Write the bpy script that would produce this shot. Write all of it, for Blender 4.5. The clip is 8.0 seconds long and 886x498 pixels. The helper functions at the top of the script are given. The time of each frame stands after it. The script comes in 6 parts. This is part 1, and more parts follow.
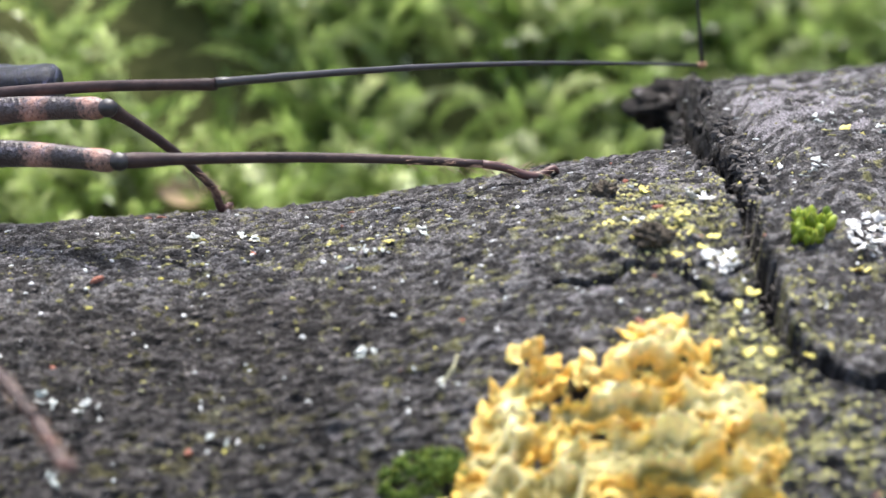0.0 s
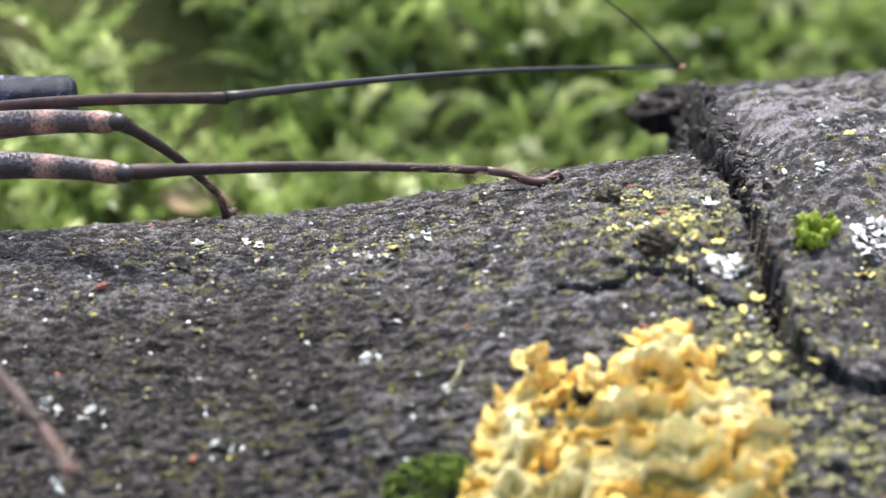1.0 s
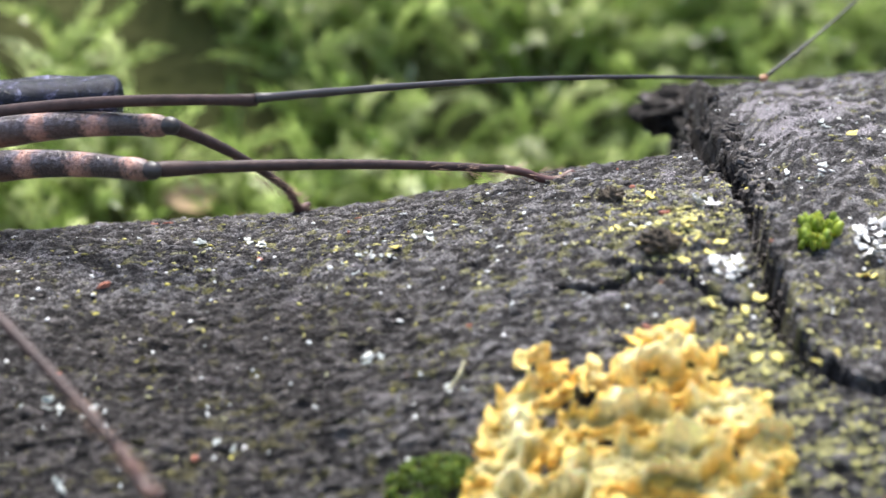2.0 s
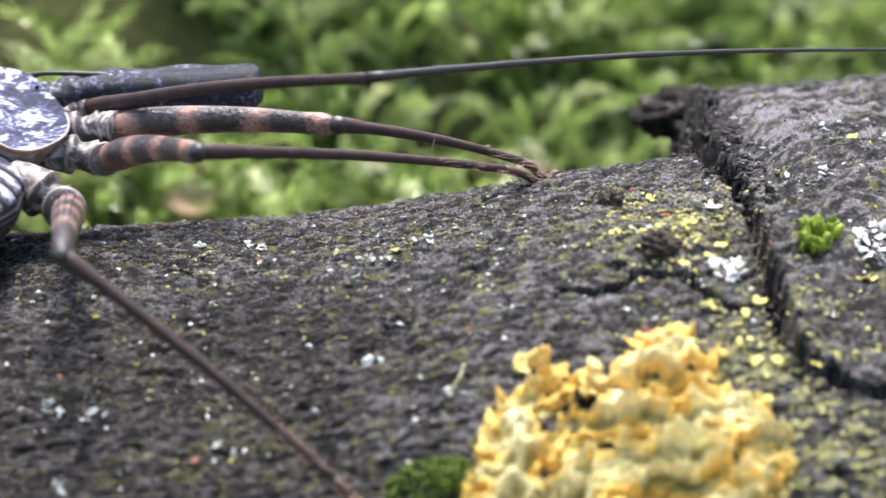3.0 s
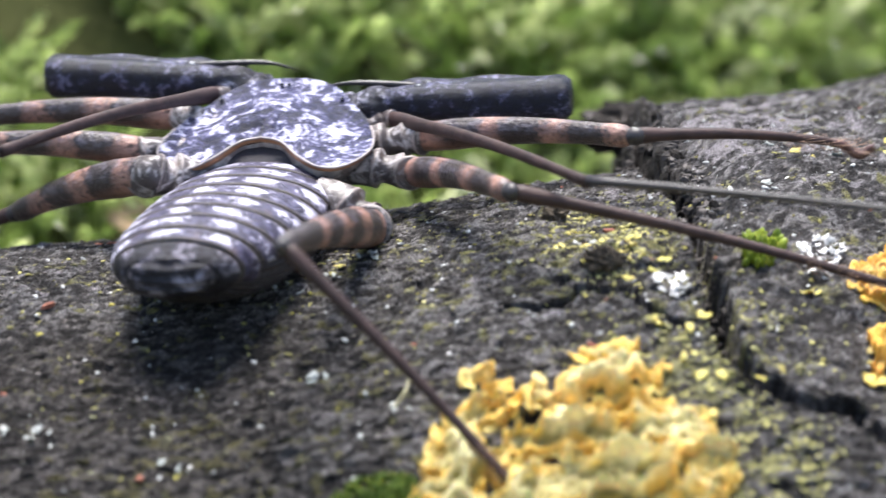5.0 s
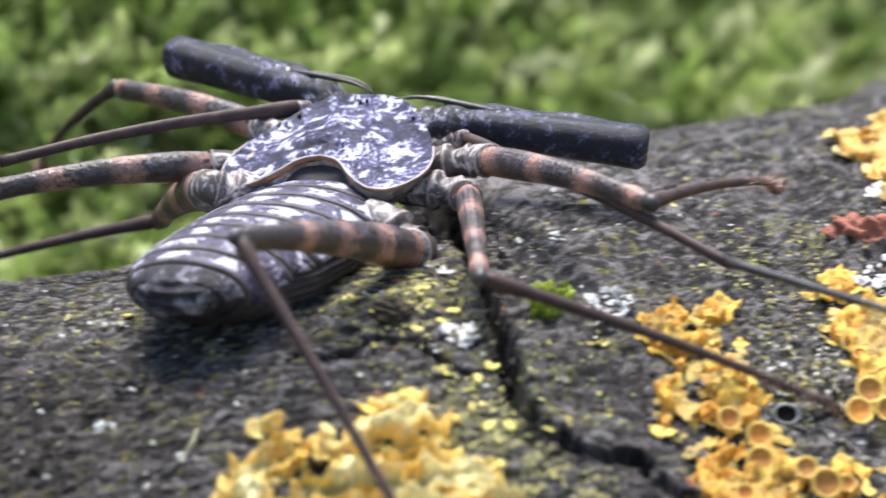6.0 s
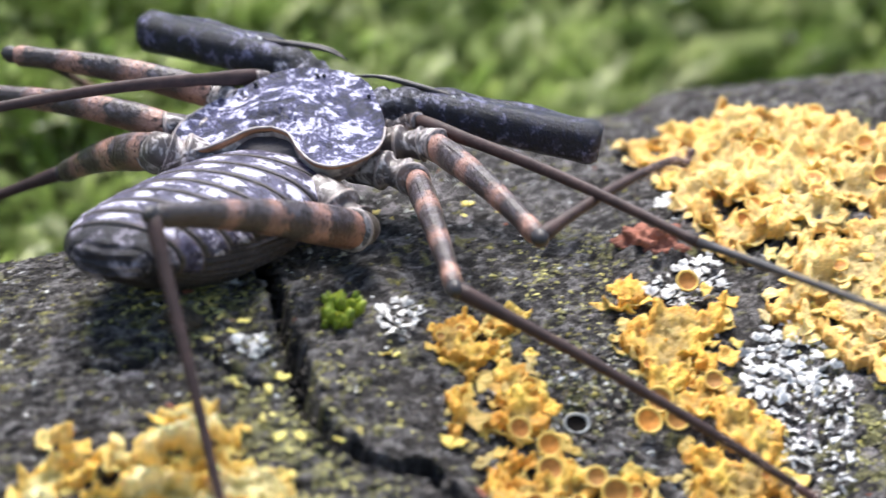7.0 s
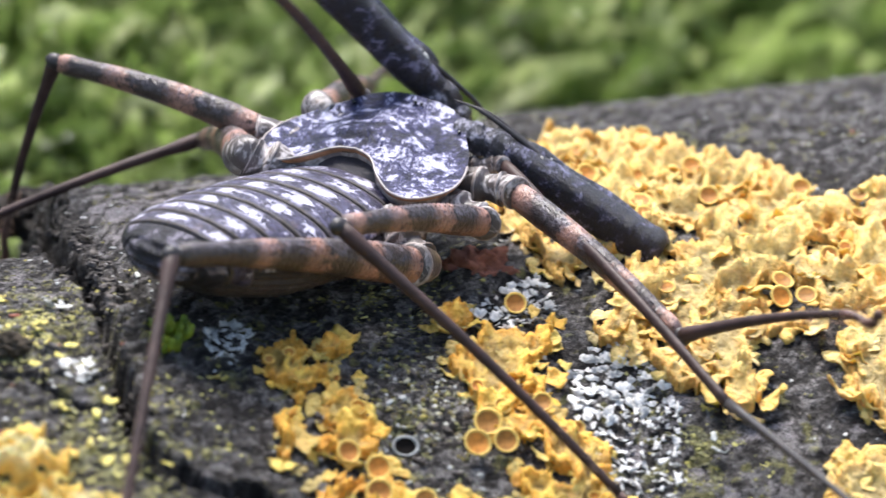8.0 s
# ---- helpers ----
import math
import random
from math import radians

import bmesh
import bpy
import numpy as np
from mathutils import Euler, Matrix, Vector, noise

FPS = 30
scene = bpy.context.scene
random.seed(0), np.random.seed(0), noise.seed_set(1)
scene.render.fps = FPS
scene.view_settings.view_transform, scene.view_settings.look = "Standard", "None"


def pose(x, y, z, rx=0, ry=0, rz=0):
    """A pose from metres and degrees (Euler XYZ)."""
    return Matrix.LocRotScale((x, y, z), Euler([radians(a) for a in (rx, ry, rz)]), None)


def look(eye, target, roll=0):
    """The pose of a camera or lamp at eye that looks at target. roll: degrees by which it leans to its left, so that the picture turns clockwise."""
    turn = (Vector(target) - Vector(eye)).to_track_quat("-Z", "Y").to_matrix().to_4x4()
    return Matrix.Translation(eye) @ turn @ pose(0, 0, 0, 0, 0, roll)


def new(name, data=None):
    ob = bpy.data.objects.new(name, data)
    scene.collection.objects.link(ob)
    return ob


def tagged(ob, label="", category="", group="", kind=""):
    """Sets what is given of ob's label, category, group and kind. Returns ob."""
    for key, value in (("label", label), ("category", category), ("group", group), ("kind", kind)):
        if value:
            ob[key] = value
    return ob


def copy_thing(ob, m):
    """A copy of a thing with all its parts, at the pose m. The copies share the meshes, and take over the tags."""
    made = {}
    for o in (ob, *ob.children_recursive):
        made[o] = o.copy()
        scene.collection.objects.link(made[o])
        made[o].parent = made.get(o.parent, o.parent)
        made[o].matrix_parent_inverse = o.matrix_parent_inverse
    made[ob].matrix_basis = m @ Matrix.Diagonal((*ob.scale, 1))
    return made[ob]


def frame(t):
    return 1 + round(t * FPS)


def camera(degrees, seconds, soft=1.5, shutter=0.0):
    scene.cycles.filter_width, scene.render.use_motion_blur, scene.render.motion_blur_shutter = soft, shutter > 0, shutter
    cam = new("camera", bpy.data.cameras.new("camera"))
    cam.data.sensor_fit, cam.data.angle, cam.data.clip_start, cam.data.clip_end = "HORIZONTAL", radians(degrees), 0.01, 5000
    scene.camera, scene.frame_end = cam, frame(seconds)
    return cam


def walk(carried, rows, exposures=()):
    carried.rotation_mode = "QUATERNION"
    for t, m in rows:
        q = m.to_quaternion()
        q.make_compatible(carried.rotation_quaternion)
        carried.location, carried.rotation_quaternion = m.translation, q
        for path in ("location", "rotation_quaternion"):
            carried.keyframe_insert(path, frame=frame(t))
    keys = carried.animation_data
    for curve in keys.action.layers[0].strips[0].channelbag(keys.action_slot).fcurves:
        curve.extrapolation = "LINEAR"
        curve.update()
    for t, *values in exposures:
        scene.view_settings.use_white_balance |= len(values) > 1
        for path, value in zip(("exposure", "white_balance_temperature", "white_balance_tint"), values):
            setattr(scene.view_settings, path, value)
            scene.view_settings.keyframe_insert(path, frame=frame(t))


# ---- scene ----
# ---- camera ----
EYE = (0.0, 0.0, 0.16)
cam = camera(14.0, 8.0, soft=1.5, shutter=0.5)
cam.data.dof.use_dof = True
cam.data.dof.focus_distance = 0.2385
cam.data.dof.aperture_fstop = 40.0
ROWS = [
    (0.0, -0.0, -15.0, -0.0),
    (0.5, 0.026, -14.957, -0.031),
    (1.0, 0.072, -14.907, -0.135),
    (1.5, 0.105, -14.915, -0.034),
    (3.0, 0.112, -14.863, -0.027),
    (3.5, 0.098, -14.835, -0.025),
    (4.0, 0.057, -14.841, 0.081),
    (4.2, -0.052, -14.841, 0.235),
    (5.3, -1.285, -14.397, -0.108),
    (5.5, -1.77, -14.208, 0.061),
    (6.0, -4.252, -13.784, 1.109),
    (6.5, -6.133, -13.737, 1.443),
    (7.0, -7.664, -13.532, 1.902),
    (7.5, -9.184, -13.133, 2.071),
    (8.0, -10.45, -13.067, 2.355),
]
walk(cam, [(t, pose(*EYE, 0, 0, yaw) @ pose(0, 0, 0, 90 + pitch, 0, 0) @ pose(0, 0, 0, 0, 0, roll)) for t, yaw, pitch, roll in ROWS], exposures=((0.0, 1.02), (4.2, 1.0), (5.5, 0.86), (8.0, 0.72)))

# ---- light: bright overcast forest light, the sun behind thin cloud ----
world = bpy.data.worlds.new("sky")
scene.world = world
world.use_nodes = True
wn = world.node_tree.nodes
sky = wn.new("ShaderNodeTexSky")
sky.sky_type, sky.sun_disc = "NISHITA", False
sky.sun_elevation, sky.sun_rotation = radians(72), radians(-11)
sky.dust_density, sky.air_density = 2.0, 1.0
world.node_tree.links.new(sky.outputs["Color"], wn["Background"].inputs["Color"])
wn["Background"].inputs["Strength"].default_value = 0.155
sun = new("sun", bpy.data.lights.new("sun", "SUN"))
sun.data.energy, sun.data.angle, sun.data.color = 5.0, radians(34), (1.0, 0.98, 0.95)
sun.matrix_world = look((-0.06, 0.31, 0.95), (0.0, 0.0, 0.0))


# ---- materials ----
def mat(name, rough=0.6, spec=0.5, metal=0.0):
    m = bpy.data.materials.new(name)
    m.use_nodes = True
    b = m.node_tree.nodes["Principled BSDF"]
    b.inputs["Roughness"].default_value = rough
    b.inputs["Specular IOR Level"].default_value = spec
    b.inputs["Metallic"].default_value = metal
    return m, m.node_tree.nodes, m.node_tree.links, b


def noise_tex(nodes, links, vec, scale, detail=4.0, rough=0.6, distort=0.0):
    n = nodes.new("ShaderNodeTexNoise")
    n.inputs["Scale"].default_value = scale
    n.inputs["Detail"].default_value = detail
    n.inputs["Roughness"].default_value = rough
    n.inputs["Distortion"].default_value = distort
    links.new(vec, n.inputs["Vector"])
    return n.outputs["Fac"]


def ramp(nodes, links, fac, stops):
    r = nodes.new("ShaderNodeValToRGB")
    stops = stops if len(stops) > 1 else stops * 2
    e = r.color_ramp.elements
    while len(e) < len(stops):
        e.new(0.5)
    for el, (p, c) in zip(e, stops):
        el.position = p
        el.color = (*c, 1) if len(c) == 3 else c
    links.new(fac, r.inputs["Fac"])
    return r.outputs["Color"]


def blend(nodes, links, fac, a, b, mode="MIX"):
    n = nodes.new("ShaderNodeMix")
    n.data_type, n.blend_type = "RGBA", mode
    for sock, v in ((n.inputs[0], fac), (n.inputs[6], a), (n.inputs[7], b)):
        if isinstance(v, bpy.types.NodeSocket):
            links.new(v, sock)
        else:
            sock.default_value = v if isinstance(v, (int, float)) else (*v, 1)
    return n.outputs[2]


def math_node(nodes, links, op, a, b=0.0, clamp=False):
    n = nodes.new("ShaderNodeMath")
    n.operation, n.use_clamp = op, clamp
    for i, v in enumerate((a, b)):
        if isinstance(v, bpy.types.NodeSocket):
            links.new(v, n.inputs[i])
        else:
            n.inputs[i].default_value = v
    return n.outputs[0]


def bump(nodes, links, height, strength, dist, shader):
    n = nodes.new("ShaderNodeBump")
    n.inputs["Strength"].default_value = strength
    n.inputs["Distance"].default_value = dist
    links.new(height, n.inputs["Height"])
    links.new(n.outputs["Normal"], shader.inputs["Normal"])


def coords(nodes, which="Object"):
    return nodes.new("ShaderNodeTexCoord").outputs[which]


def bark_material():
    """Dark flaky bark; the mesh carries each flake's tone and the thin olive and pale films that grow on it."""
    m, n, l, b = mat("weathered_bark", 0.82, 0.3)
    v = coords(n)

    def attr(name):
        at = n.new("ShaderNodeAttribute")
        at.attribute_name = name
        return at.outputs["Fac"]

    big = noise_tex(n, l, v, 90, 3)
    mid = noise_tex(n, l, v, 1400, 5, 0.7)
    fine = noise_tex(n, l, v, 4500, 4, 0.7)
    t = math_node(n, l, "ADD", math_node(n, l, "MULTIPLY", attr("tone"), 0.55), math_node(n, l, "MULTIPLY", mid, 0.62))
    grey = ramp(n, l, t, [(0.40, (0.012, 0.011, 0.011)), (0.51, (0.045, 0.041, 0.042)), (0.62, (0.138, 0.127, 0.128)), (0.74, (0.38, 0.36, 0.36))])
    brown = ramp(n, l, fine, [(0.35, (0.026, 0.021, 0.018)), (0.65, (0.125, 0.106, 0.095))])
    c = blend(n, l, math_node(n, l, "MULTIPLY", big, 0.6), grey, brown)
    rag = math_node(n, l, "MULTIPLY", math_node(n, l, "SUBTRACT", mid, 0.5), 1.5)
    olive = ramp(n, l, math_node(n, l, "ADD", attr("olive"), rag), [(0.46, (0, 0, 0)), (0.80, (0.9, 0.9, 0.9))])
    hue = ramp(n, l, noise_tex(n, l, v, 600, 3), [(0.35, (0.15, 0.145, 0.065)), (0.5, (0.27, 0.25, 0.09)), (0.65, (0.36, 0.35, 0.23))])
    c = blend(n, l, olive, c, hue)
    film = ramp(n, l, math_node(n, l, "ADD", attr("film"), math_node(n, l, "MULTIPLY", math_node(n, l, "SUBTRACT", fine, 0.5), 1.6)), [(0.45, (0, 0, 0)), (0.75, (0.85, 0.85, 0.85))])
    c = blend(n, l, film, c, (0.44, 0.40, 0.42))
    pale = ramp(n, l, noise_tex(n, l, v, 1100, 3, 0.6), [(0.69, (0, 0, 0)), (0.75, (1, 1, 1))])
    c = blend(n, l, math_node(n, l, "MULTIPLY", pale, 0.6), c, (0.33, 0.33, 0.32))
    grit = ramp(n, l, noise_tex(n, l, v, 7000, 3, 0.7), [(0.36, (0.26, 0.25, 0.25)), (0.50, (0.75, 0.75, 0.76)), (0.64, (1.45, 1.43, 1.42))])
    c = blend(n, l, 1.0, c, grit, "MULTIPLY")
    # Shade on the lower left of the log, multiplied into the bark colour.
    shade_tint = ramp(n, l, math_node(n, l, "ADD", attr("low_shade"), math_node(n, l, "MULTIPLY", math_node(n, l, "SUBTRACT", big, 0.5), 0.8)), [(0.35, (1, 1, 1)), (0.75, (0.50, 0.47, 0.45))])
    c = blend(n, l, 1.0, c, shade_tint, "MULTIPLY")
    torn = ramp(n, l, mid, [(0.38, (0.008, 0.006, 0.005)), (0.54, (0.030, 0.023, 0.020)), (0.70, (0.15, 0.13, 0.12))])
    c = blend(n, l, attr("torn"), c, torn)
    l.new(c, b.inputs["Base Color"])
    h = math_node(n, l, "ADD", math_node(n, l, "MULTIPLY", mid, 0.8), math_node(n, l, "MULTIPLY", fine, 0.6))
    bump(n, l, h, 1.0, 0.0013, b)
    return m


def raw_wood_material():
    m, n, l, b = mat("broken_bark", 0.88, 0.2)
    v = coords(n)
    f = noise_tex(n, l, v, 650, 6, 0.72)
    c = ramp(n, l, f, [(0.36, (0.008, 0.007, 0.006)), (0.50, (0.030, 0.025, 0.022)), (0.60, (0.085, 0.072, 0.065)), (0.70, (0.26, 0.24, 0.23))])
    l.new(c, b.inputs["Base Color"])
    bump(n, l, f, 1.0, 0.0012, b)
    return m


def varied(name, cols, scale, rough=0.6, spec=0.4, bump_d=0.0, bump_s=1500, rand="Random", trans=0.0, leafy=0.0):
    """A material whose colour varies from piece to piece and with a fine grain."""
    m, n, l, b = mat(name, rough, spec)
    v = coords(n)
    if rand == "Shoot":
        at = n.new("ShaderNodeAttribute")
        at.attribute_name = "shoot"
        info = at.outputs["Fac"]
    else:
        info = n.new("ShaderNodeObjectInfo").outputs["Random"] if rand == "Random" else n.new("ShaderNodeNewGeometry").outputs["Random Per Island"]
    k = len(cols)
    a = ramp(n, l, info, [(i / max(1, k - 1), c) for i, c in enumerate(cols)])
    g = noise_tex(n, l, v, scale, 4, 0.65)
    shade = ramp(n, l, g, [(0.3, (0.55, 0.55, 0.55)), (0.7, (1.25, 1.2, 1.15))])
    c = blend(n, l, 1.0, a, shade, "MULTIPLY")
    l.new(c, b.inputs["Base Color"])
    if bump_d:
        bump(n, l, noise_tex(n, l, v, bump_s, 4, 0.6), 0.8, bump_d, b)
    if trans:
        b.inputs["Subsurface Weight"].default_value = trans
        b.inputs["Subsurface Radius"].default_value = (1.0, 0.7, 0.2)
        b.inputs["Subsurface Scale"].default_value = 0.0006
    if leafy:
        tr = n.new("ShaderNodeBsdfTranslucent")
        l.new(c, tr.inputs["Color"])
        mix = n.new("ShaderNodeMixShader")
        mix.inputs[0].default_value = leafy
        l.new(b.outputs[0], mix.inputs[1])
        l.new(tr.outputs[0], mix.inputs[2])
        l.new(mix.outputs[0], n["Material Output"].inputs["Surface"])
    return m


def lichen_material(name, cols, edge):
    m, n, l, b = mat(name, 0.62, 0.3)
    v = coords(n)
    info = n.new("ShaderNodeObjectInfo").outputs["Random"]
    k = len(cols)
    a = ramp(n, l, info, [(i / (k - 1), c) for i, c in enumerate(cols)])
    w = n.new("ShaderNodeNewGeometry").outputs["Position"]
    patchy = ramp(n, l, noise_tex(n, l, w, 420, 3, 0.6), [(0.45, (0, 0, 0)), (0.62, (1, 1, 1))])
    a = blend(n, l, math_node(n, l, "MULTIPLY", patchy, 0.55), a, (0.55, 0.45, 0.13))
    sep = n.new("ShaderNodeSeparateXYZ")
    l.new(v, sep.inputs[0])
    rim = math_node(n, l, "MULTIPLY", math_node(n, l, "SUBTRACT", sep.outputs["Y"], 0.0009, True), 900.0, True)
    c = blend(n, l, math_node(n, l, "MULTIPLY", rim, 0.85), a, edge)
    g = noise_tex(n, l, w, 2400, 4, 0.65)
    c = blend(n, l, 1.0, c, ramp(n, l, g, [(0.3, (0.7, 0.66, 0.6)), (0.7, (1.15, 1.12, 1.1))]), "MULTIPLY")
    l.new(c, b.inputs["Base Color"])
    bump(n, l, math_node(n, l, "ADD", g, noise_tex(n, l, w, 900, 3, 0.6)), 0.9, 0.00035, b)
    b.inputs["Subsurface Weight"].default_value = 0.15
    b.inputs["Subsurface Radius"].default_value = (1.0, 0.6, 0.15)
    b.inputs["Subsurface Scale"].default_value = 0.0005
    return m


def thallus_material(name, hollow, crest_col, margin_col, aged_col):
    """The body of a leafy lichen: green-grey in its older hollows, yellow on the crests, with shade and highlight
    painted over both, orange along young margins.
    """
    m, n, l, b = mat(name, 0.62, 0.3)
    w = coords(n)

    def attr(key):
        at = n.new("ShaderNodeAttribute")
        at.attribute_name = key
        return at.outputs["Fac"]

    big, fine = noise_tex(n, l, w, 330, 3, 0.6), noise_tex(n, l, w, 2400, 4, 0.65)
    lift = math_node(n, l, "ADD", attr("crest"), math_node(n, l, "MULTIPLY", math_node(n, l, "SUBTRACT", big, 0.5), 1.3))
    # Colour follows fold height: hollows painted as if shaded, crests as if sunlit.
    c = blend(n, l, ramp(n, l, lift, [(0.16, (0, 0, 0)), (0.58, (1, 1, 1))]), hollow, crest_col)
    aged = ramp(n, l, noise_tex(n, l, w, 170, 4, 0.65), [(0.50, (0, 0, 0)), (0.62, (1, 1, 1))])
    c = blend(n, l, math_node(n, l, "MULTIPLY", aged, 0.55), c, aged_col)
    edge = math_node(n, l, "SUBTRACT", 1.0, math_node(n, l, "ADD", attr("margin"), math_node(n, l, "MULTIPLY", math_node(n, l, "SUBTRACT", big, 0.5), 1.4)), True)
    c = blend(n, l, math_node(n, l, "MULTIPLY", ramp(n, l, edge, [(0.25, (0, 0, 0)), (0.8, (1, 1, 1))]), 0.8), c, margin_col)
    c = blend(n, l, 1.0, c, ramp(n, l, fine, [(0.3, (0.66, 0.62, 0.55)), (0.7, (1.15, 1.12, 1.1))]), "MULTIPLY")
    l.new(c, b.inputs["Base Color"])
    bump(n, l, math_node(n, l, "ADD", fine, noise_tex(n, l, w, 900, 3, 0.6)), 0.9, 0.0004, b)
    b.inputs["Subsurface Weight"].default_value = 0.15
    b.inputs["Subsurface Radius"].default_value = (1.0, 0.6, 0.15)
    b.inputs["Subsurface Scale"].default_value = 0.0005
    return m


def shell_material(name, base, pale, pale_from, scale, rough=0.32, spec=0.6, spots=False, warm=(0.30, 0.16, 0.10), coat=0.2, rough_bump=0.5, soft=0.16, mist=None):
    """Dark chitin with soft pale marbling, and rows of pale blotches across where asked."""
    m, n, l, b = mat(name, rough, spec)
    v = coords(n)
    wob = noise_tex(n, l, v, scale * 0.45, 3, 0.6)
    f = noise_tex(n, l, v, scale, 5, 0.66, 1.2)
    small = noise_tex(n, l, v, scale * 2.3, 4, 0.7)
    c = blend(n, l, wob, base, tuple(x * 2.1 for x in base))
    if mist:
        c = blend(n, l, ramp(n, l, small, [(0.43, (0, 0, 0)), (0.58, (0.9, 0.9, 0.9))]), c, mist)
    fac = ramp(n, l, math_node(n, l, "ADD", f, math_node(n, l, "MULTIPLY", math_node(n, l, "SUBTRACT", small, 0.5), 0.35)), [(pale_from, (0, 0, 0)), (pale_from + soft, (1, 1, 1))])
    if spots:
        sep = n.new("ShaderNodeSeparateXYZ")
        l.new(v, sep.inputs[0])
        x = math_node(n, l, "ABSOLUTE", sep.outputs["X"])
        x = math_node(n, l, "ADD", x, math_node(n, l, "MULTIPLY", math_node(n, l, "SUBTRACT", wob, 0.5), 0.0026))
        row = math_node(n, l, "COSINE", math_node(n, l, "MULTIPLY", math_node(n, l, "SUBTRACT", x, 0.0017), 2 * math.pi / 0.0033))
        fac2 = ramp(n, l, math_node(n, l, "ADD", math_node(n, l, "MULTIPLY", row, 0.075), math_node(n, l, "ADD", math_node(n, l, "MULTIPLY", f, 0.6), math_node(n, l, "MULTIPLY", small, 0.6))), [(0.605, (0, 0, 0)), (0.67, (1, 1, 1))])
        at = n.new("ShaderNodeAttribute")
        at.attribute_name = "band"
        band = at.outputs["Fac"]
        mid = ramp(n, l, math_node(n, l, "ADD", band, math_node(n, l, "MULTIPLY", math_node(n, l, "SUBTRACT", f, 0.5), 0.4)), [(0.10, (0, 0, 0)), (0.34, (1, 1, 1)), (0.66, (1, 1, 1)), (0.86, (0, 0, 0))])
        fac = math_node(n, l, "MULTIPLY", fac2, mid)
        seam = ramp(n, l, band, [(0.0, (1, 1, 1)), (0.14, (0, 0, 0)), (0.84, (0, 0, 0)), (0.95, (1, 1, 1))])
        c = blend(n, l, math_node(n, l, "MULTIPLY", seam, 0.6), c, (0.12, 0.10, 0.062))
    c = blend(n, l, fac, c, pale)
    warm_f = ramp(n, l, noise_tex(n, l, v, scale * 0.8, 3), [(0.60, (0, 0, 0)), (0.74, (1, 1, 1))])
    c = blend(n, l, math_node(n, l, "MULTIPLY", warm_f, 0.45), c, warm)
    l.new(c, b.inputs["Base Color"])
    g = noise_tex(n, l, v, scale * 6, 4, 0.7)
    l.new(ramp(n, l, g, [(0.3, (rough * 0.7,) * 3), (0.7, (rough * 1.4,) * 3)]), b.inputs["Roughness"])
    bump(n, l, math_node(n, l, "ADD", g, f), rough_bump, 0.00022, b)
    b.inputs["Coat Weight"].default_value = coat
    b.inputs["Coat Roughness"].default_value = 0.25
    return m


def marbled_material(name, ink, mid, pale, scale, rough=0.42, spec=0.4, coat=0.05, cover=0.0):
    """Ink-dark chitin under a broken lavender mottle, its extra blue painted sky sheen, with a white net, finely
    granulated.
    """
    m, n, l, b = mat(name, rough, spec)
    v = coords(n)
    big, f = noise_tex(n, l, v, scale * 0.45, 3, 0.6, 0.8), noise_tex(n, l, v, scale, 5, 0.66, 0.7)
    small, grain = noise_tex(n, l, v, scale * 3.2, 4, 0.75), noise_tex(n, l, v, scale * 9, 3, 0.7)
    t = math_node(n, l, "ADD", math_node(n, l, "MULTIPLY", f, 1.0), math_node(n, l, "MULTIPLY", math_node(n, l, "SUBTRACT", small, 0.5), 0.55))
    t = math_node(n, l, "ADD", t, math_node(n, l, "MULTIPLY", math_node(n, l, "SUBTRACT", big, 0.5), 0.35))
    t = math_node(n, l, "ADD", t, cover)
    c = ramp(n, l, t, [(0.40, ink), (0.48, tuple(0.5 * (p + q) for p, q in zip(ink, mid))), (0.535, mid), (0.585, tuple(0.5 * p + 0.5 * q for p, q in zip(mid, pale))), (0.65, pale)])
    c = blend(n, l, 1.0, c, ramp(n, l, grain, [(0.35, (0.6, 0.6, 0.62)), (0.65, (1.2, 1.2, 1.2))]), "MULTIPLY")
    l.new(c, b.inputs["Base Color"])
    l.new(ramp(n, l, grain, [(0.3, (rough * 0.7,) * 3), (0.7, (rough * 1.4,) * 3)]), b.inputs["Roughness"])
    bump(n, l, math_node(n, l, "ADD", grain, f), 0.7, 0.00028, b)
    b.inputs["Coat Weight"].default_value = coat
    b.inputs["Coat Roughness"].default_value = 0.3
    return m


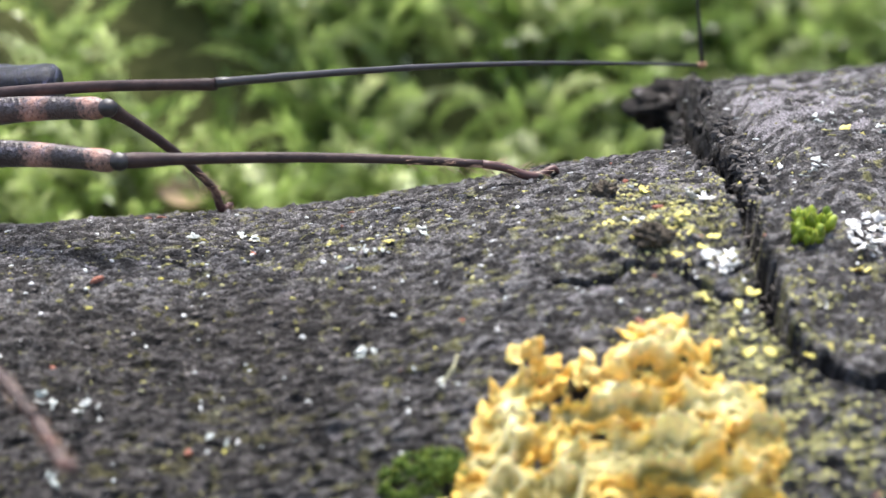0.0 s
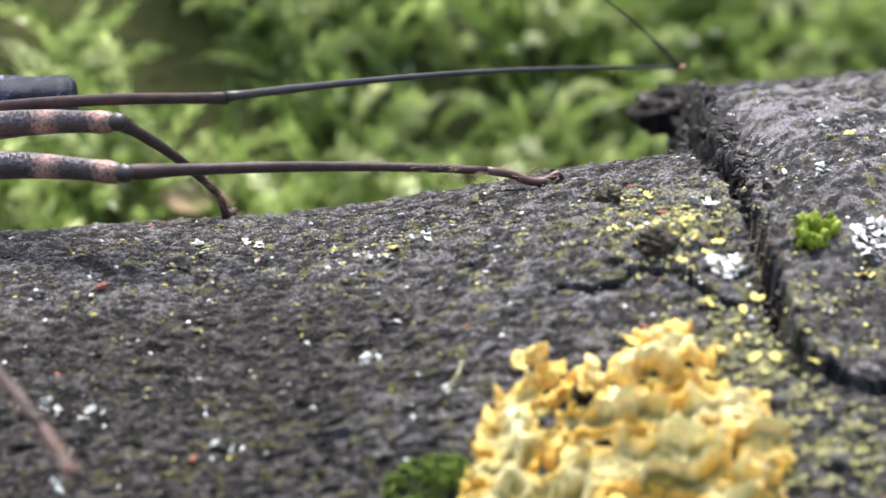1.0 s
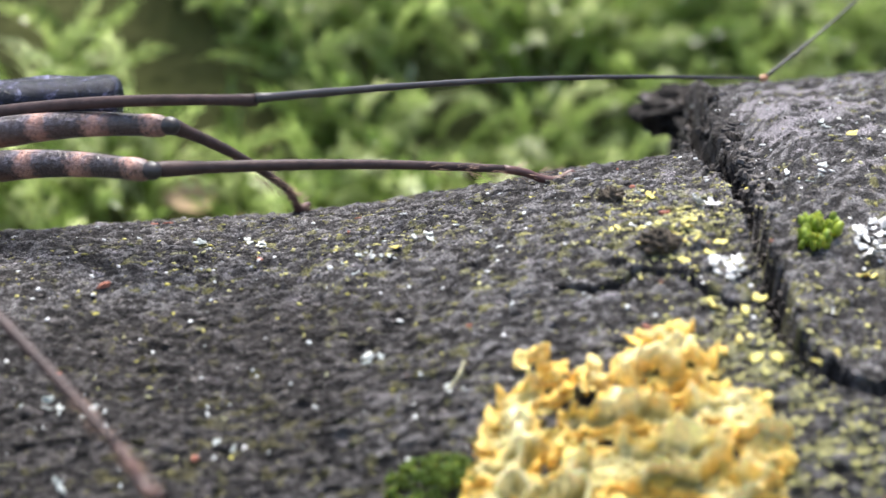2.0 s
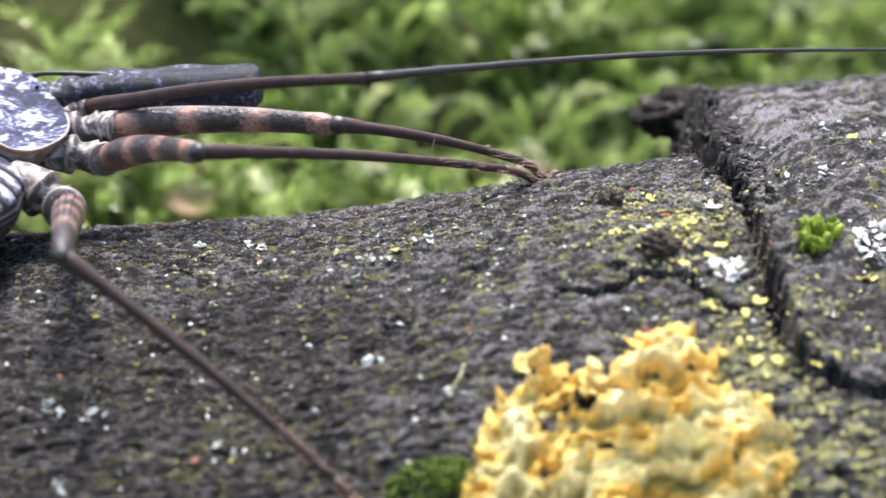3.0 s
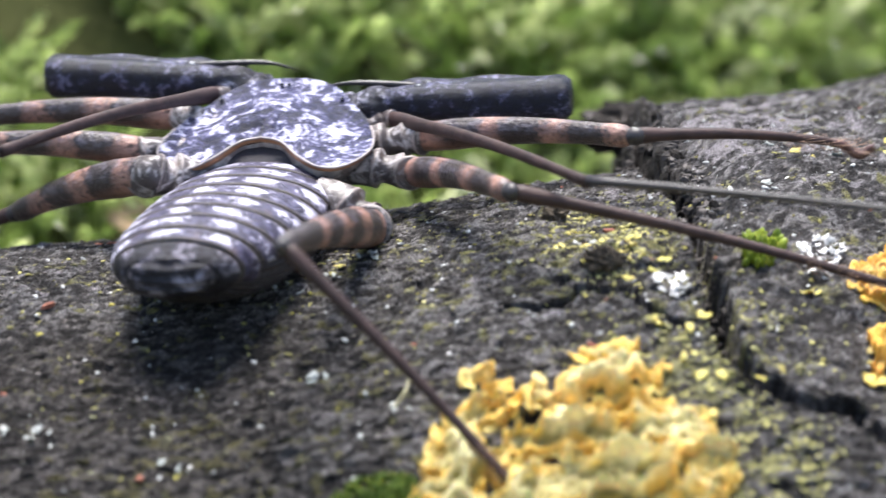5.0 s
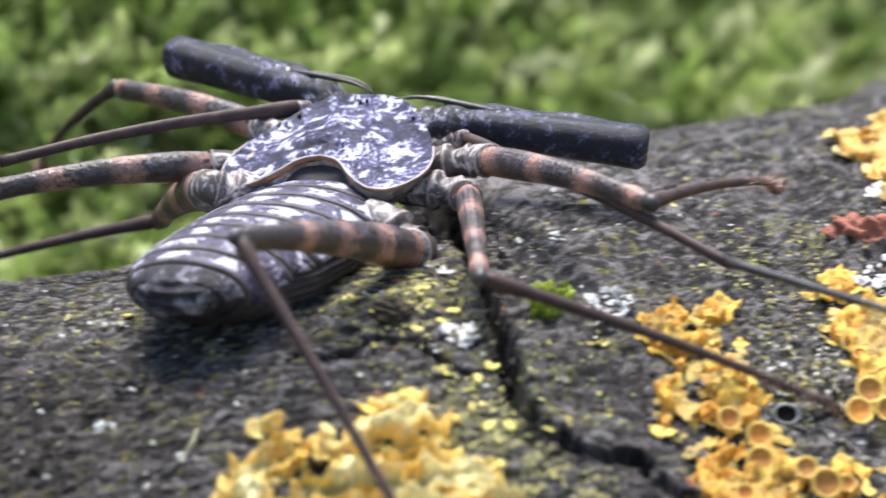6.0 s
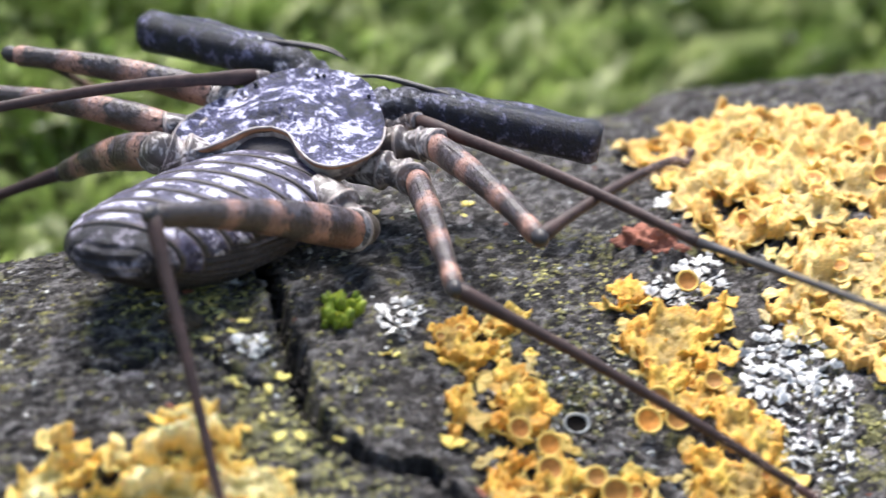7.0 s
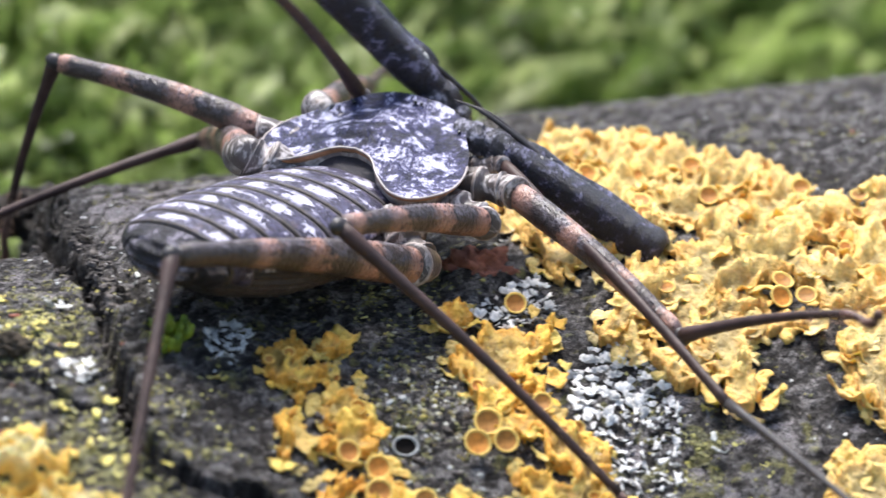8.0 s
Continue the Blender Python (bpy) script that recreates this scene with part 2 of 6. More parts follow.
def banded_material():
    m, n, l, b = mat("banded_chitin", 0.32, 0.6)
    v = coords(n)
    sep = n.new("ShaderNodeSeparateXYZ")
    l.new(v, sep.inputs[0])
    wob = noise_tex(n, l, v, 700, 4, 0.65)
    speckle = noise_tex(n, l, v, 2600, 3, 0.7)
    y = math_node(n, l, "ADD", sep.outputs["Y"], math_node(n, l, "ADD", math_node(n, l, "MULTIPLY", math_node(n, l, "SUBTRACT", wob, 0.5), 0.0030), math_node(n, l, "MULTIPLY", math_node(n, l, "SUBTRACT", speckle, 0.5), 0.0022)))
    wave = math_node(n, l, "SINE", math_node(n, l, "MULTIPLY", math_node(n, l, "SUBTRACT", y, 0.0004), 2 * math.pi / 0.0049))
    fac = ramp(n, l, math_node(n, l, "ADD", math_node(n, l, "MULTIPLY", wave, 0.5), 0.5), [(0.50, (0, 0, 0)), (1.0, (1, 1, 1))])
    dark = blend(n, l, wob, (0.026, 0.018, 0.017), (0.085, 0.060, 0.055))
    far = math_node(n, l, "MULTIPLY", math_node(n, l, "SUBTRACT", 0.0195, sep.outputs["Y"]), 300.0, True)
    fac = math_node(n, l, "MULTIPLY", fac, far)
    c = blend(n, l, math_node(n, l, "MULTIPLY", fac, ramp(n, l, wob, [(0.35, (0.45, 0.45, 0.45)), (0.6, (0.95, 0.95, 0.95))])), dark, (0.48, 0.255, 0.19))
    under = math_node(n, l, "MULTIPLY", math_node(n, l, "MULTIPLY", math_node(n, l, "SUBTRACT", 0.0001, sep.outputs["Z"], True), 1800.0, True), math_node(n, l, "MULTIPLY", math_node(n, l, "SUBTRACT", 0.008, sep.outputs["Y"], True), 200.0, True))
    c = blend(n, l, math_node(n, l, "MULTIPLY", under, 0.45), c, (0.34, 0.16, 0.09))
    # Top side: speckled pattern, tinted violet-grey to paint in its sheen.
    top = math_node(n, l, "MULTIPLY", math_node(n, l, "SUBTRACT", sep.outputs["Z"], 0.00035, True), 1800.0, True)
    sheen_specks = ramp(n, l, noise_tex(n, l, v, 1700, 3), [(0.5, (0, 0, 0)), (0.6, (1, 1, 1))])
    c = blend(n, l, math_node(n, l, "MULTIPLY", math_node(n, l, "MULTIPLY", top, sheen_specks), 0.34), c, (0.27, 0.24, 0.29))
    c = blend(n, l, 1.0, c, ramp(n, l, speckle, [(0.34, (0.35, 0.33, 0.35)), (0.48, (1, 1, 1))]), "MULTIPLY")
    l.new(c, b.inputs["Base Color"])
    bump(n, l, noise_tex(n, l, v, 3000, 4), 0.7, 0.00025, b)
    return m


BARK = bark_material()
RAW_WOOD = raw_wood_material()
# Near-black colour standing in for the shade inside the empty cup.
HOLLOW_SHADE = varied("hollow_shade", [(0.012, 0.010, 0.009)], 900, 0.9, 0.1)
STRIP = varied("pale_fibre", [(0.42, 0.40, 0.26)], 900, 0.8, 0.2, 0.0003)
STUB = varied("brown_wood", [(0.085, 0.07, 0.055)], 900, 0.9, 0.15, 0.0012, 800)
YELLOW = lichen_material("yellow_lichen", [(0.92, 0.68, 0.14), (0.93, 0.76, 0.26), (0.90, 0.58, 0.10), (0.88, 0.74, 0.32), (0.74, 0.64, 0.24), (0.86, 0.48, 0.08)], (0.85, 0.40, 0.04))
YELLOW_FAR = lichen_material("golden_lichen", [(0.91, 0.66, 0.21), (0.93, 0.73, 0.32), (0.88, 0.55, 0.15), (0.91, 0.73, 0.34), (0.72, 0.54, 0.25), (0.54, 0.43, 0.22)], (0.84, 0.44, 0.09))
LEMON = lichen_material("lemon_lichen", [(0.72, 0.64, 0.18), (0.80, 0.70, 0.22), (0.62, 0.56, 0.20)], (0.75, 0.50, 0.08))
SCRAP = varied("grey_lichen", [(0.42, 0.46, 0.44), (0.62, 0.64, 0.62), (0.34, 0.38, 0.36), (0.70, 0.71, 0.70)], 1800, 0.8, 0.2, 0.0002)
CUP = varied("lichen_cup", [(0.46, 0.17, 0.03), (0.34, 0.16, 0.035), (0.58, 0.23, 0.035)], 1800, 0.6, 0.3, 0.0001)
CUP_RIM = varied("lichen_rim", [(0.80, 0.58, 0.16), (0.72, 0.50, 0.12)], 1800, 0.6, 0.3)
WHITE = varied("frosty_lichen", [(0.70, 0.71, 0.72), (0.88, 0.88, 0.88), (0.45, 0.46, 0.47), (0.82, 0.83, 0.84)], 1800, 0.8, 0.2, 0.0002)
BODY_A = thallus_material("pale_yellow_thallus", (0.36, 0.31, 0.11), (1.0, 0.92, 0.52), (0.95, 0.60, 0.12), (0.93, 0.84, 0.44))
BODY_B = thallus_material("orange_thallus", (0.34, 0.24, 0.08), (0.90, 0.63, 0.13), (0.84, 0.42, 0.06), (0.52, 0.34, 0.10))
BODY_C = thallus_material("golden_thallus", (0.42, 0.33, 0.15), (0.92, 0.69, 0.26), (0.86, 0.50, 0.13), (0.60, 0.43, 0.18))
ORANGE = lichen_material("orange_lichen", [(0.89, 0.63, 0.14), (0.86, 0.50, 0.09), (0.91, 0.70, 0.22), (0.74, 0.38, 0.07), (0.60, 0.46, 0.17), (0.46, 0.36, 0.15), (0.88, 0.66, 0.16)], (0.80, 0.36, 0.04))
FLECK_Y = varied("yellow_crust", [(0.15, 0.14, 0.055), (0.26, 0.24, 0.09), (0.12, 0.115, 0.06), (0.42, 0.38, 0.10), (0.20, 0.20, 0.12), (0.10, 0.085, 0.04), (0.30, 0.30, 0.19)], 1500, 0.85, 0.15, 0.0, rand="Island")
CRUST_Y = varied("bright_crust", [(0.24, 0.23, 0.10), (0.46, 0.44, 0.16), (0.17, 0.165, 0.08), (0.56, 0.52, 0.20), (0.36, 0.35, 0.18), (0.13, 0.125, 0.065)], 1500, 0.85, 0.15, 0.0, rand="Island")
CRUST_G = varied("grey_green_crust", [(0.13, 0.13, 0.07), (0.24, 0.24, 0.12), (0.07, 0.06, 0.05), (0.46, 0.47, 0.42), (0.30, 0.26, 0.08), (0.05, 0.042, 0.036)], 1500, 0.85, 0.15, 0.0, rand="Island")
FLECK_W = varied("pale_crust", [(0.6, 0.62, 0.62), (0.42, 0.44, 0.44), (0.7, 0.7, 0.7)], 1500, 0.8, 0.2, 0.0, rand="Island")
CRUMB = varied("bark_crumb", [(0.025, 0.022, 0.021), (0.065, 0.058, 0.055), (0.14, 0.125, 0.12), (0.04, 0.035, 0.032), (0.09, 0.08, 0.075)], 1200, 0.85, 0.3, 0.0, rand="Island")
RED = varied("red_wood", [(0.30, 0.12, 0.085), (0.40, 0.18, 0.13)], 1500, 0.85, 0.2, 0.0006, 1400)
CUSHION = varied("dark_moss", [(0.07, 0.12, 0.012), (0.11, 0.17, 0.02), (0.05, 0.085, 0.01)], 1500, 0.6, 0.3, 0.0001, trans=0.15)
TUFT = varied("bright_moss", [(0.19, 0.27, 0.02), (0.27, 0.35, 0.03), (0.13, 0.20, 0.015)], 1500, 0.5, 0.4, 0.0001, trans=0.2)
MOSS = varied("moss", [(0.15, 0.24, 0.055), (0.30, 0.44, 0.11), (0.58, 0.72, 0.25), (0.22, 0.33, 0.085), (0.79, 0.87, 0.44), (0.43, 0.58, 0.17), (0.85, 0.90, 0.60)], 160, 0.22, 0.65, 0.0, rand="Shoot", leafy=0.55)
SOIL = varied("forest_soil", [(0.065, 0.07, 0.024)], 120, 0.9, 0.1, 0.002, 200)
LEAF = varied("dead_leaf", [(0.62, 0.46, 0.24), (0.52, 0.36, 0.24)], 300, 0.7, 0.3, 0.0003)
# The strong blue of carapace, tergites and palps is sky reflection put into colour.
CARAPACE = marbled_material("marbled_carapace", (0.010, 0.010, 0.028), (0.062, 0.060, 0.150), (0.70, 0.68, 0.86), 720, 0.42, 0.3, 0.04)
TERGITE = shell_material("spotted_tergite", (0.016, 0.013, 0.026), (0.60, 0.575, 0.70), 0.60, 760, 0.44, 0.3, spots=True, coat=0.04, mist=(0.088, 0.079, 0.145), warm=(0.15, 0.10, 0.10))
TAIL = marbled_material("dark_tail", (0.012, 0.010, 0.014), (0.040, 0.035, 0.050), (0.30, 0.27, 0.33), 600, 0.45, 0.35, 0.0, -0.02)
BELLY = shell_material("dark_side", (0.028, 0.024, 0.027), (0.125, 0.11, 0.115), 0.58, 500, 0.5, 0.3, warm=(0.09, 0.065, 0.055), coat=0.0, mist=(0.05, 0.044, 0.05))
JOINT = shell_material("pale_joint", (0.055, 0.044, 0.042), (0.56, 0.51, 0.50), 0.51, 620, 0.38, 0.45, warm=(0.24, 0.14, 0.10), coat=0.08, soft=0.14, rough_bump=0.3)
RIM = varied("orange_margin", [(0.42, 0.21, 0.11)], 900, 0.4, 0.5)
CREAM = varied("cream_margin", [(0.30, 0.26, 0.25), (0.42, 0.37, 0.36), (0.24, 0.19, 0.18)], 1600, 0.38, 0.45, 0.0001)
MEMBRANE = shell_material("pale_membrane", (0.13, 0.105, 0.10), (0.60, 0.53, 0.48), 0.44, 520, 0.42, 0.45, warm=(0.28, 0.19, 0.15), coat=0.05, soft=0.2, rough_bump=0.3)
PALP = marbled_material("black_palp", (0.006, 0.006, 0.013), (0.015, 0.014, 0.040), (0.22, 0.21, 0.33), 800, 0.33, 0.45, 0.10, -0.03)
SHOULDER = marbled_material("grey_shoulder", (0.016, 0.015, 0.022), (0.07, 0.066, 0.09), (0.45, 0.43, 0.52), 900, 0.40, 0.45)
BANDED = banded_material()
SHANK = varied("brown_chitin", [(0.050, 0.030, 0.028), (0.062, 0.037, 0.035)], 700, 0.55, 0.3, 0.0001)
WHIP = varied("dark_whip", [(0.035, 0.030, 0.032)], 700, 0.45, 0.5)
FOOT = varied("reddish_foot", [(0.10, 0.046, 0.04)], 700, 0.45, 0.5)
EYE_M = mat("black_eye", 0.1, 0.6)[0]
EYE_M.node_tree.nodes["Principled BSDF"].inputs["Base Color"].default_value = (0.01, 0.01, 0.012, 1)
HAIR = varied("seta", [(0.34, 0.22, 0.16)], 700, 0.5, 0.4)


# ---- building helpers (lengths in millimetres) ----
MM = 0.001


def link_mesh(name, verts, faces, material, parent=None, label="", smooth=True):
    me = bpy.data.meshes.new(name)
    me.from_pydata([tuple(float(c) * MM for c in v) for v in verts], [], [tuple(int(i) for i in fc) for fc in faces])
    me.update()
    if smooth:
        me.polygons.foreach_set("use_smooth", [True] * len(me.polygons))
    me.materials.append(material)
    ob = new(name, me)
    if parent:
        ob.parent = parent
    if label:
        ob["label"] = label
    return ob


def tube(points, radii, sides=10, flat=1.0, cap=True):
    """A tube along points; flat squeezes it along its second cross axis. Returns vertices and faces."""
    pts = np.asarray(points, float)
    d = np.gradient(pts, axis=0)
    d /= np.linalg.norm(d, axis=1)[:, None]
    up = np.array([0.0, 0.0, 1.0]) if abs(d[0][2]) < 0.9 else np.array([1.0, 0.0, 0.0])
    vs, fs = [], []
    for p, t, r in zip(pts, d, radii):
        s = np.cross(t, up)
        s /= np.linalg.norm(s)
        u = np.cross(s, t)
        for k in range(sides):
            g = 2 * math.pi * k / sides
            vs.append(p + r * (math.cos(g) * s * flat + math.sin(g) * u))
    m = len(pts)
    for i in range(m - 1):
        for k in range(sides):
            a, b = i * sides + k, i * sides + (k + 1) % sides
            fs.append((a, b, b + sides, a + sides))
    if cap:
        vs += [pts[0], pts[-1]]
        for k in range(sides):
            fs.append((len(vs) - 2, (k + 1) % sides, k))
            fs.append((len(vs) - 1, (m - 1) * sides + k, (m - 1) * sides + (k + 1) % sides))
    return vs, fs


def ball(centre, radii, seg=14, rings=8, lump=0.0, seed=0):
    vs, fs = [], []
    c = np.asarray(centre, float)
    for i in range(rings + 1):
        th = math.pi * i / rings
        for k in range(seg):
            ph = 2 * math.pi * k / seg
            v = np.array([math.sin(th) * math.cos(ph), math.sin(th) * math.sin(ph), math.cos(th)])
            q = 1 + lump * noise.noise(Vector((v * 2.3 + seed * 7.1).tolist()))
            vs.append(c + v * np.asarray(radii) * q)
    for i in range(rings):
        for k in range(seg):
            a, b = i * seg + k, i * seg + (k + 1) % seg
            fs.append((a, a + seg, b + seg, b))
    return vs, fs


def join(*pieces):
    vs, fs = [], []
    for v, f in pieces:
        o = len(vs)
        vs += list(v)
        fs += [tuple(i + o for i in fc) for fc in f]
    return vs, fs


GRID = np.random.RandomState(5).rand(256, 256)


def vnoise(x, y):
    """Smooth lattice noise from 0 to 1 for whole arrays."""
    xi, yi = np.floor(x).astype(int), np.floor(y).astype(int)
    fx, fy = x - xi, y - yi
    fx, fy = fx * fx * (3 - 2 * fx), fy * fy * (3 - 2 * fy)
    g = lambda a, b: GRID[a % 256, b % 256]
    return (g(xi, yi) * (1 - fx) + g(xi + 1, yi) * fx) * (1 - fy) + (g(xi, yi + 1) * (1 - fx) + g(xi + 1, yi + 1) * fx) * fy


def fbm(x, y, octaves=4):
    s, a, tot = 0.0, 1.0, 0.0
    for k in range(octaves):
        s = s + a * vnoise(x * 2 ** k + 17.3 * k, y * 2 ** k + 41.7 * k)
        tot += a
        a *= 0.5
    return s / tot


# ---- the log: its section along x, by angle from the top towards the viewer ----
XL, ZL = [-31, -21.3, -11.5, -3.7, 2.2, 8, 11.8, 15.7, 25], [48.4, 49, 49.6, 50.8, 51.9, 53, 53.5, 53.9, 54.2]
XR, ZR = [18.7, 25.2, 32.7, 34.4, 42.2, 52.2, 64.7, 73.8, 86.1], [30.7, 27.8, 24.5, 24.1, 20.8, 17.4, 18.5, 19.5, 21.3]
CRACK_A = [-90, -14, -8.8, 1.4, 10.0, 14.5, 19.7, 24.2, 27.7, 30.0, 31.3, 33.8, 36.2, 90]
CRACK_X = [16.5, 16.5, 17.3, 18.5, 19.2, 19.3, 19.8, 20.2, 21.7, 23.5, 26.8, 28.9, 31.9, 44]


def smooth01(t):
    t = np.clip(t, 0, 1)
    return t * t * (3 - 2 * t)


def section(x, a):
    """Centre line y, z and radius of the plain log surface, blended over the break between its two bark plates."""
    x, a = np.asarray(x, float), np.asarray(a, float)
    rag = 0.8 * (fbm(a / 2.2 + 3, a * 0 + 5.5, 3) - 0.5) + 0.25 * (fbm(x / 0.9 + 3, a / 1.3 + 9, 3) - 0.5)
    w = smooth01((x + rag * (a < 10) - np.interp(a, CRACK_A, CRACK_X)) / np.interp(a, [-20, -6, 0, 8, 25], [2.2, 2.6, 6.0, 11.0, 12]) + 0.3)
    w = np.where(np.abs(a) > 60, smooth01((x - 18) / 30), w)
    yc = 228.6 + (np.interp(x, [19, 55], [240.6, 258]) - 228.6) * w
    r = 50 + (np.interp(x, [19, 55], [75, 90]) - 50) * w
    zc = np.interp(x, XL, ZL) + (np.interp(x, XR, ZR) - np.interp(x, XL, ZL)) * w
    return yc, zc, r


def seg_dist(x, s, line):
    """Distance from points (x, s) to a polyline, both in millimetres."""
    best = np.full(np.shape(x), 1e9)
    for (x0, s0), (x1, s1) in zip(line[:-1], line[1:]):
        dx, ds = x1 - x0, s1 - s0
        t = np.clip(((x - x0) * dx + (s - s0) * ds) / (dx * dx + ds * ds), 0, 1)
        best = np.minimum(best, np.hypot(x - x0 - t * dx, s - s0 - t * ds))
    return best


ARC = 1.13  # millimetres of bark per degree, near the middle of the seen side
CRACK_MAIN = [(17.0, -16), (17.4, -5), (18.5, 3.1), (19.2, 11.6), (19.3, 15.4), (19.8, 20.1), (20.2, 24.2), (21.7, 27.3), (23.6, 29.2), (27.2, 29.1), (29.2, 31.9), (32.7, 32.5), (36, 34)]
CRACK_SIDE = [(6.6, 16.8), (8.9, 17.9), (10.6, 17.3), (11.7, 16.1), (14.1, 17.0), (15.7, 19.4), (17.3, 21.2), (19.4, 20.5)]


def flakes(x, s, seed):
    """Irregular bark flakes: each point's flake tone, its offsets from the flake's middle, and the distance to the joint."""
    x = x + 0.5 * (vnoise(x * 1.7 + seed, s * 1.7) - 0.5)
    s = s + 0.5 * (vnoise(x * 1.7, s * 1.7 + seed + 50) - 0.5)
    xi, si = np.floor(x).astype(int), np.floor(s).astype(int)
    best, second = np.full(np.shape(x), 9.0), np.full(np.shape(x), 9.0)
    tone, du, dv = np.zeros(np.shape(x)), np.zeros(np.shape(x)), np.zeros(np.shape(x))
    for i in (-1, 0, 1):
        for k in (-1, 0, 1):
            cx, cs = xi + i, si + k
            jx = cx + 0.1 + 0.8 * GRID[(cx + seed) % 256, (cs * 3 + 7) % 256]
            js = cs + 0.1 + 0.8 * GRID[(cx * 5 + 11) % 256, (cs + seed * 2) % 256]
            d = np.hypot(x - jx, s - js)
            nearer = d < best
            second = np.where(nearer, best, np.minimum(second, d))
            tone = np.where(nearer, GRID[(cx * 7 + seed * 3) % 256, (cs * 11 + 5) % 256], tone)
            du, dv = np.where(nearer, x - jx, du), np.where(nearer, s - js, dv)
            best = np.where(nearer, d, best)
    return tone, du, dv, second - best


def flaky(x, s):
    """Height of two sizes of bark flakes and their joint tone."""
    t1, u1, v1, e1 = flakes(x / 1.25, s / 0.75, 3)
    t2, u2, v2, e2 = flakes(x / 0.52, s / 0.36, 19)
    k1, k2 = (t1 * 7.13) % 1, (t2 * 7.13) % 1
    h = 0.34 * (t1 - 0.5) + 0.34 * u1 * (k1 - 0.5) + 0.35 * v1 * (0.3 + k1) - 0.30 * (1 - smooth01(e1 / 0.16))
    h = h + 0.26 * (t2 - 0.5) + 0.18 * u2 * (k2 - 0.5) + 0.2 * v2 * (0.2 + k2) - 0.14 * (1 - smooth01(e2 / 0.22))
    return 0.32 * h, 0.45 * t1 + 0.55 * t2


def wall(x, a):
    """How far a place lies on the steep broken step between the plates, 0 to 1."""
    return np.exp(-((x - np.interp(a, CRACK_A, CRACK_X) - 0.3) / 1.5) ** 2) * smooth01((9 - a) / 8)


def relief(x, a):
    s = a * ARC
    plain = 1 - wall(x, a)
    d = 1.0 * (fbm(x / 14 + 9, s / 14, 3) - 0.5) + flaky(x, s)[0] * plain * (1 - 0.45 * smooth01((x - 18) / 4) * smooth01((18 - a) / 8))
    streak = fbm(x / 1.7 + 3, s / 0.8 + 7, 4)
    grain = fbm(x / 0.8 + 31, s / 0.5 + 11, 3)
    d = d + plain * (0.6 * (streak - 0.5) + 0.42 * (grain - 0.5))
    pits = np.clip(fbm(x / 1.3 + 60, s / 1.1 + 80, 2) - 0.62, 0, 1)
    d = d - 0.9 * pits
    wob = 0.5 * (fbm(x / 0.9, s / 0.9 + 50, 3) - 0.5)
    dm = seg_dist(x, s, [(px, pa * ARC) for px, pa in CRACK_MAIN]) + wob
    ds = seg_dist(x, s, [(px, pa * ARC) for px, pa in CRACK_SIDE]) + wob
    marks = [-12, 2, 8, 15, 19, 40]
    deep, half = np.interp(a, marks, [3.6, 3.2, 2.6, 2.4, 3.4, 3.8]), np.interp(a, marks, [0.30, 0.28, 0.20, 0.20, 0.40, 0.50])
    d = d - deep * (1 - smooth01((dm - half) / 0.55)) - 1.7 * (1 - smooth01((ds - 0.10) / 0.40))
    d = d + 0.30 * np.exp(-((dm - 1.0) / 0.5) ** 2) * (0.3 + 1.4 * grain)
    for px, pa, r, h in ((13.0, 12.6, 1.7, 1.2), (10.1, 1.6, 0.8, 0.9), (45.4, 13.6, 2.6, 1.6), (37.5, 25.7, 0.9, -2.4), (8.3, 29.5, 1.0, -1.2), (-8, 9, 3, 0.4), (30, 8, 4, 0.5)):
        q = np.hypot(x - px, (a - pa) * ARC)
        d = d + h * np.exp(-(q / r) ** 2) * (0.8 + 0.8 * (grain - 0.5))
    return d


def on_log(x, a, lift=0.0):
    """Place on the bark (millimetres) and outward normal at x along the log and angle a."""
    yc, zc, r = section(x, a)
    s, c = math.sin(radians(a)), math.cos(radians(a))
    h = float(r) + float(relief(np.array([x], float), np.array([a], float))[0]) + lift
    return Vector((x, float(yc) - h * s, float(zc) + h * c)), Vector((0, -s, c))


def spread(steps):
    """Grid lines from stretches (from, to, count)."""
    out = []
    for lo, hi, k in steps:
        out += list(np.linspace(lo, hi, k, endpoint=False))
    return np.array(out)


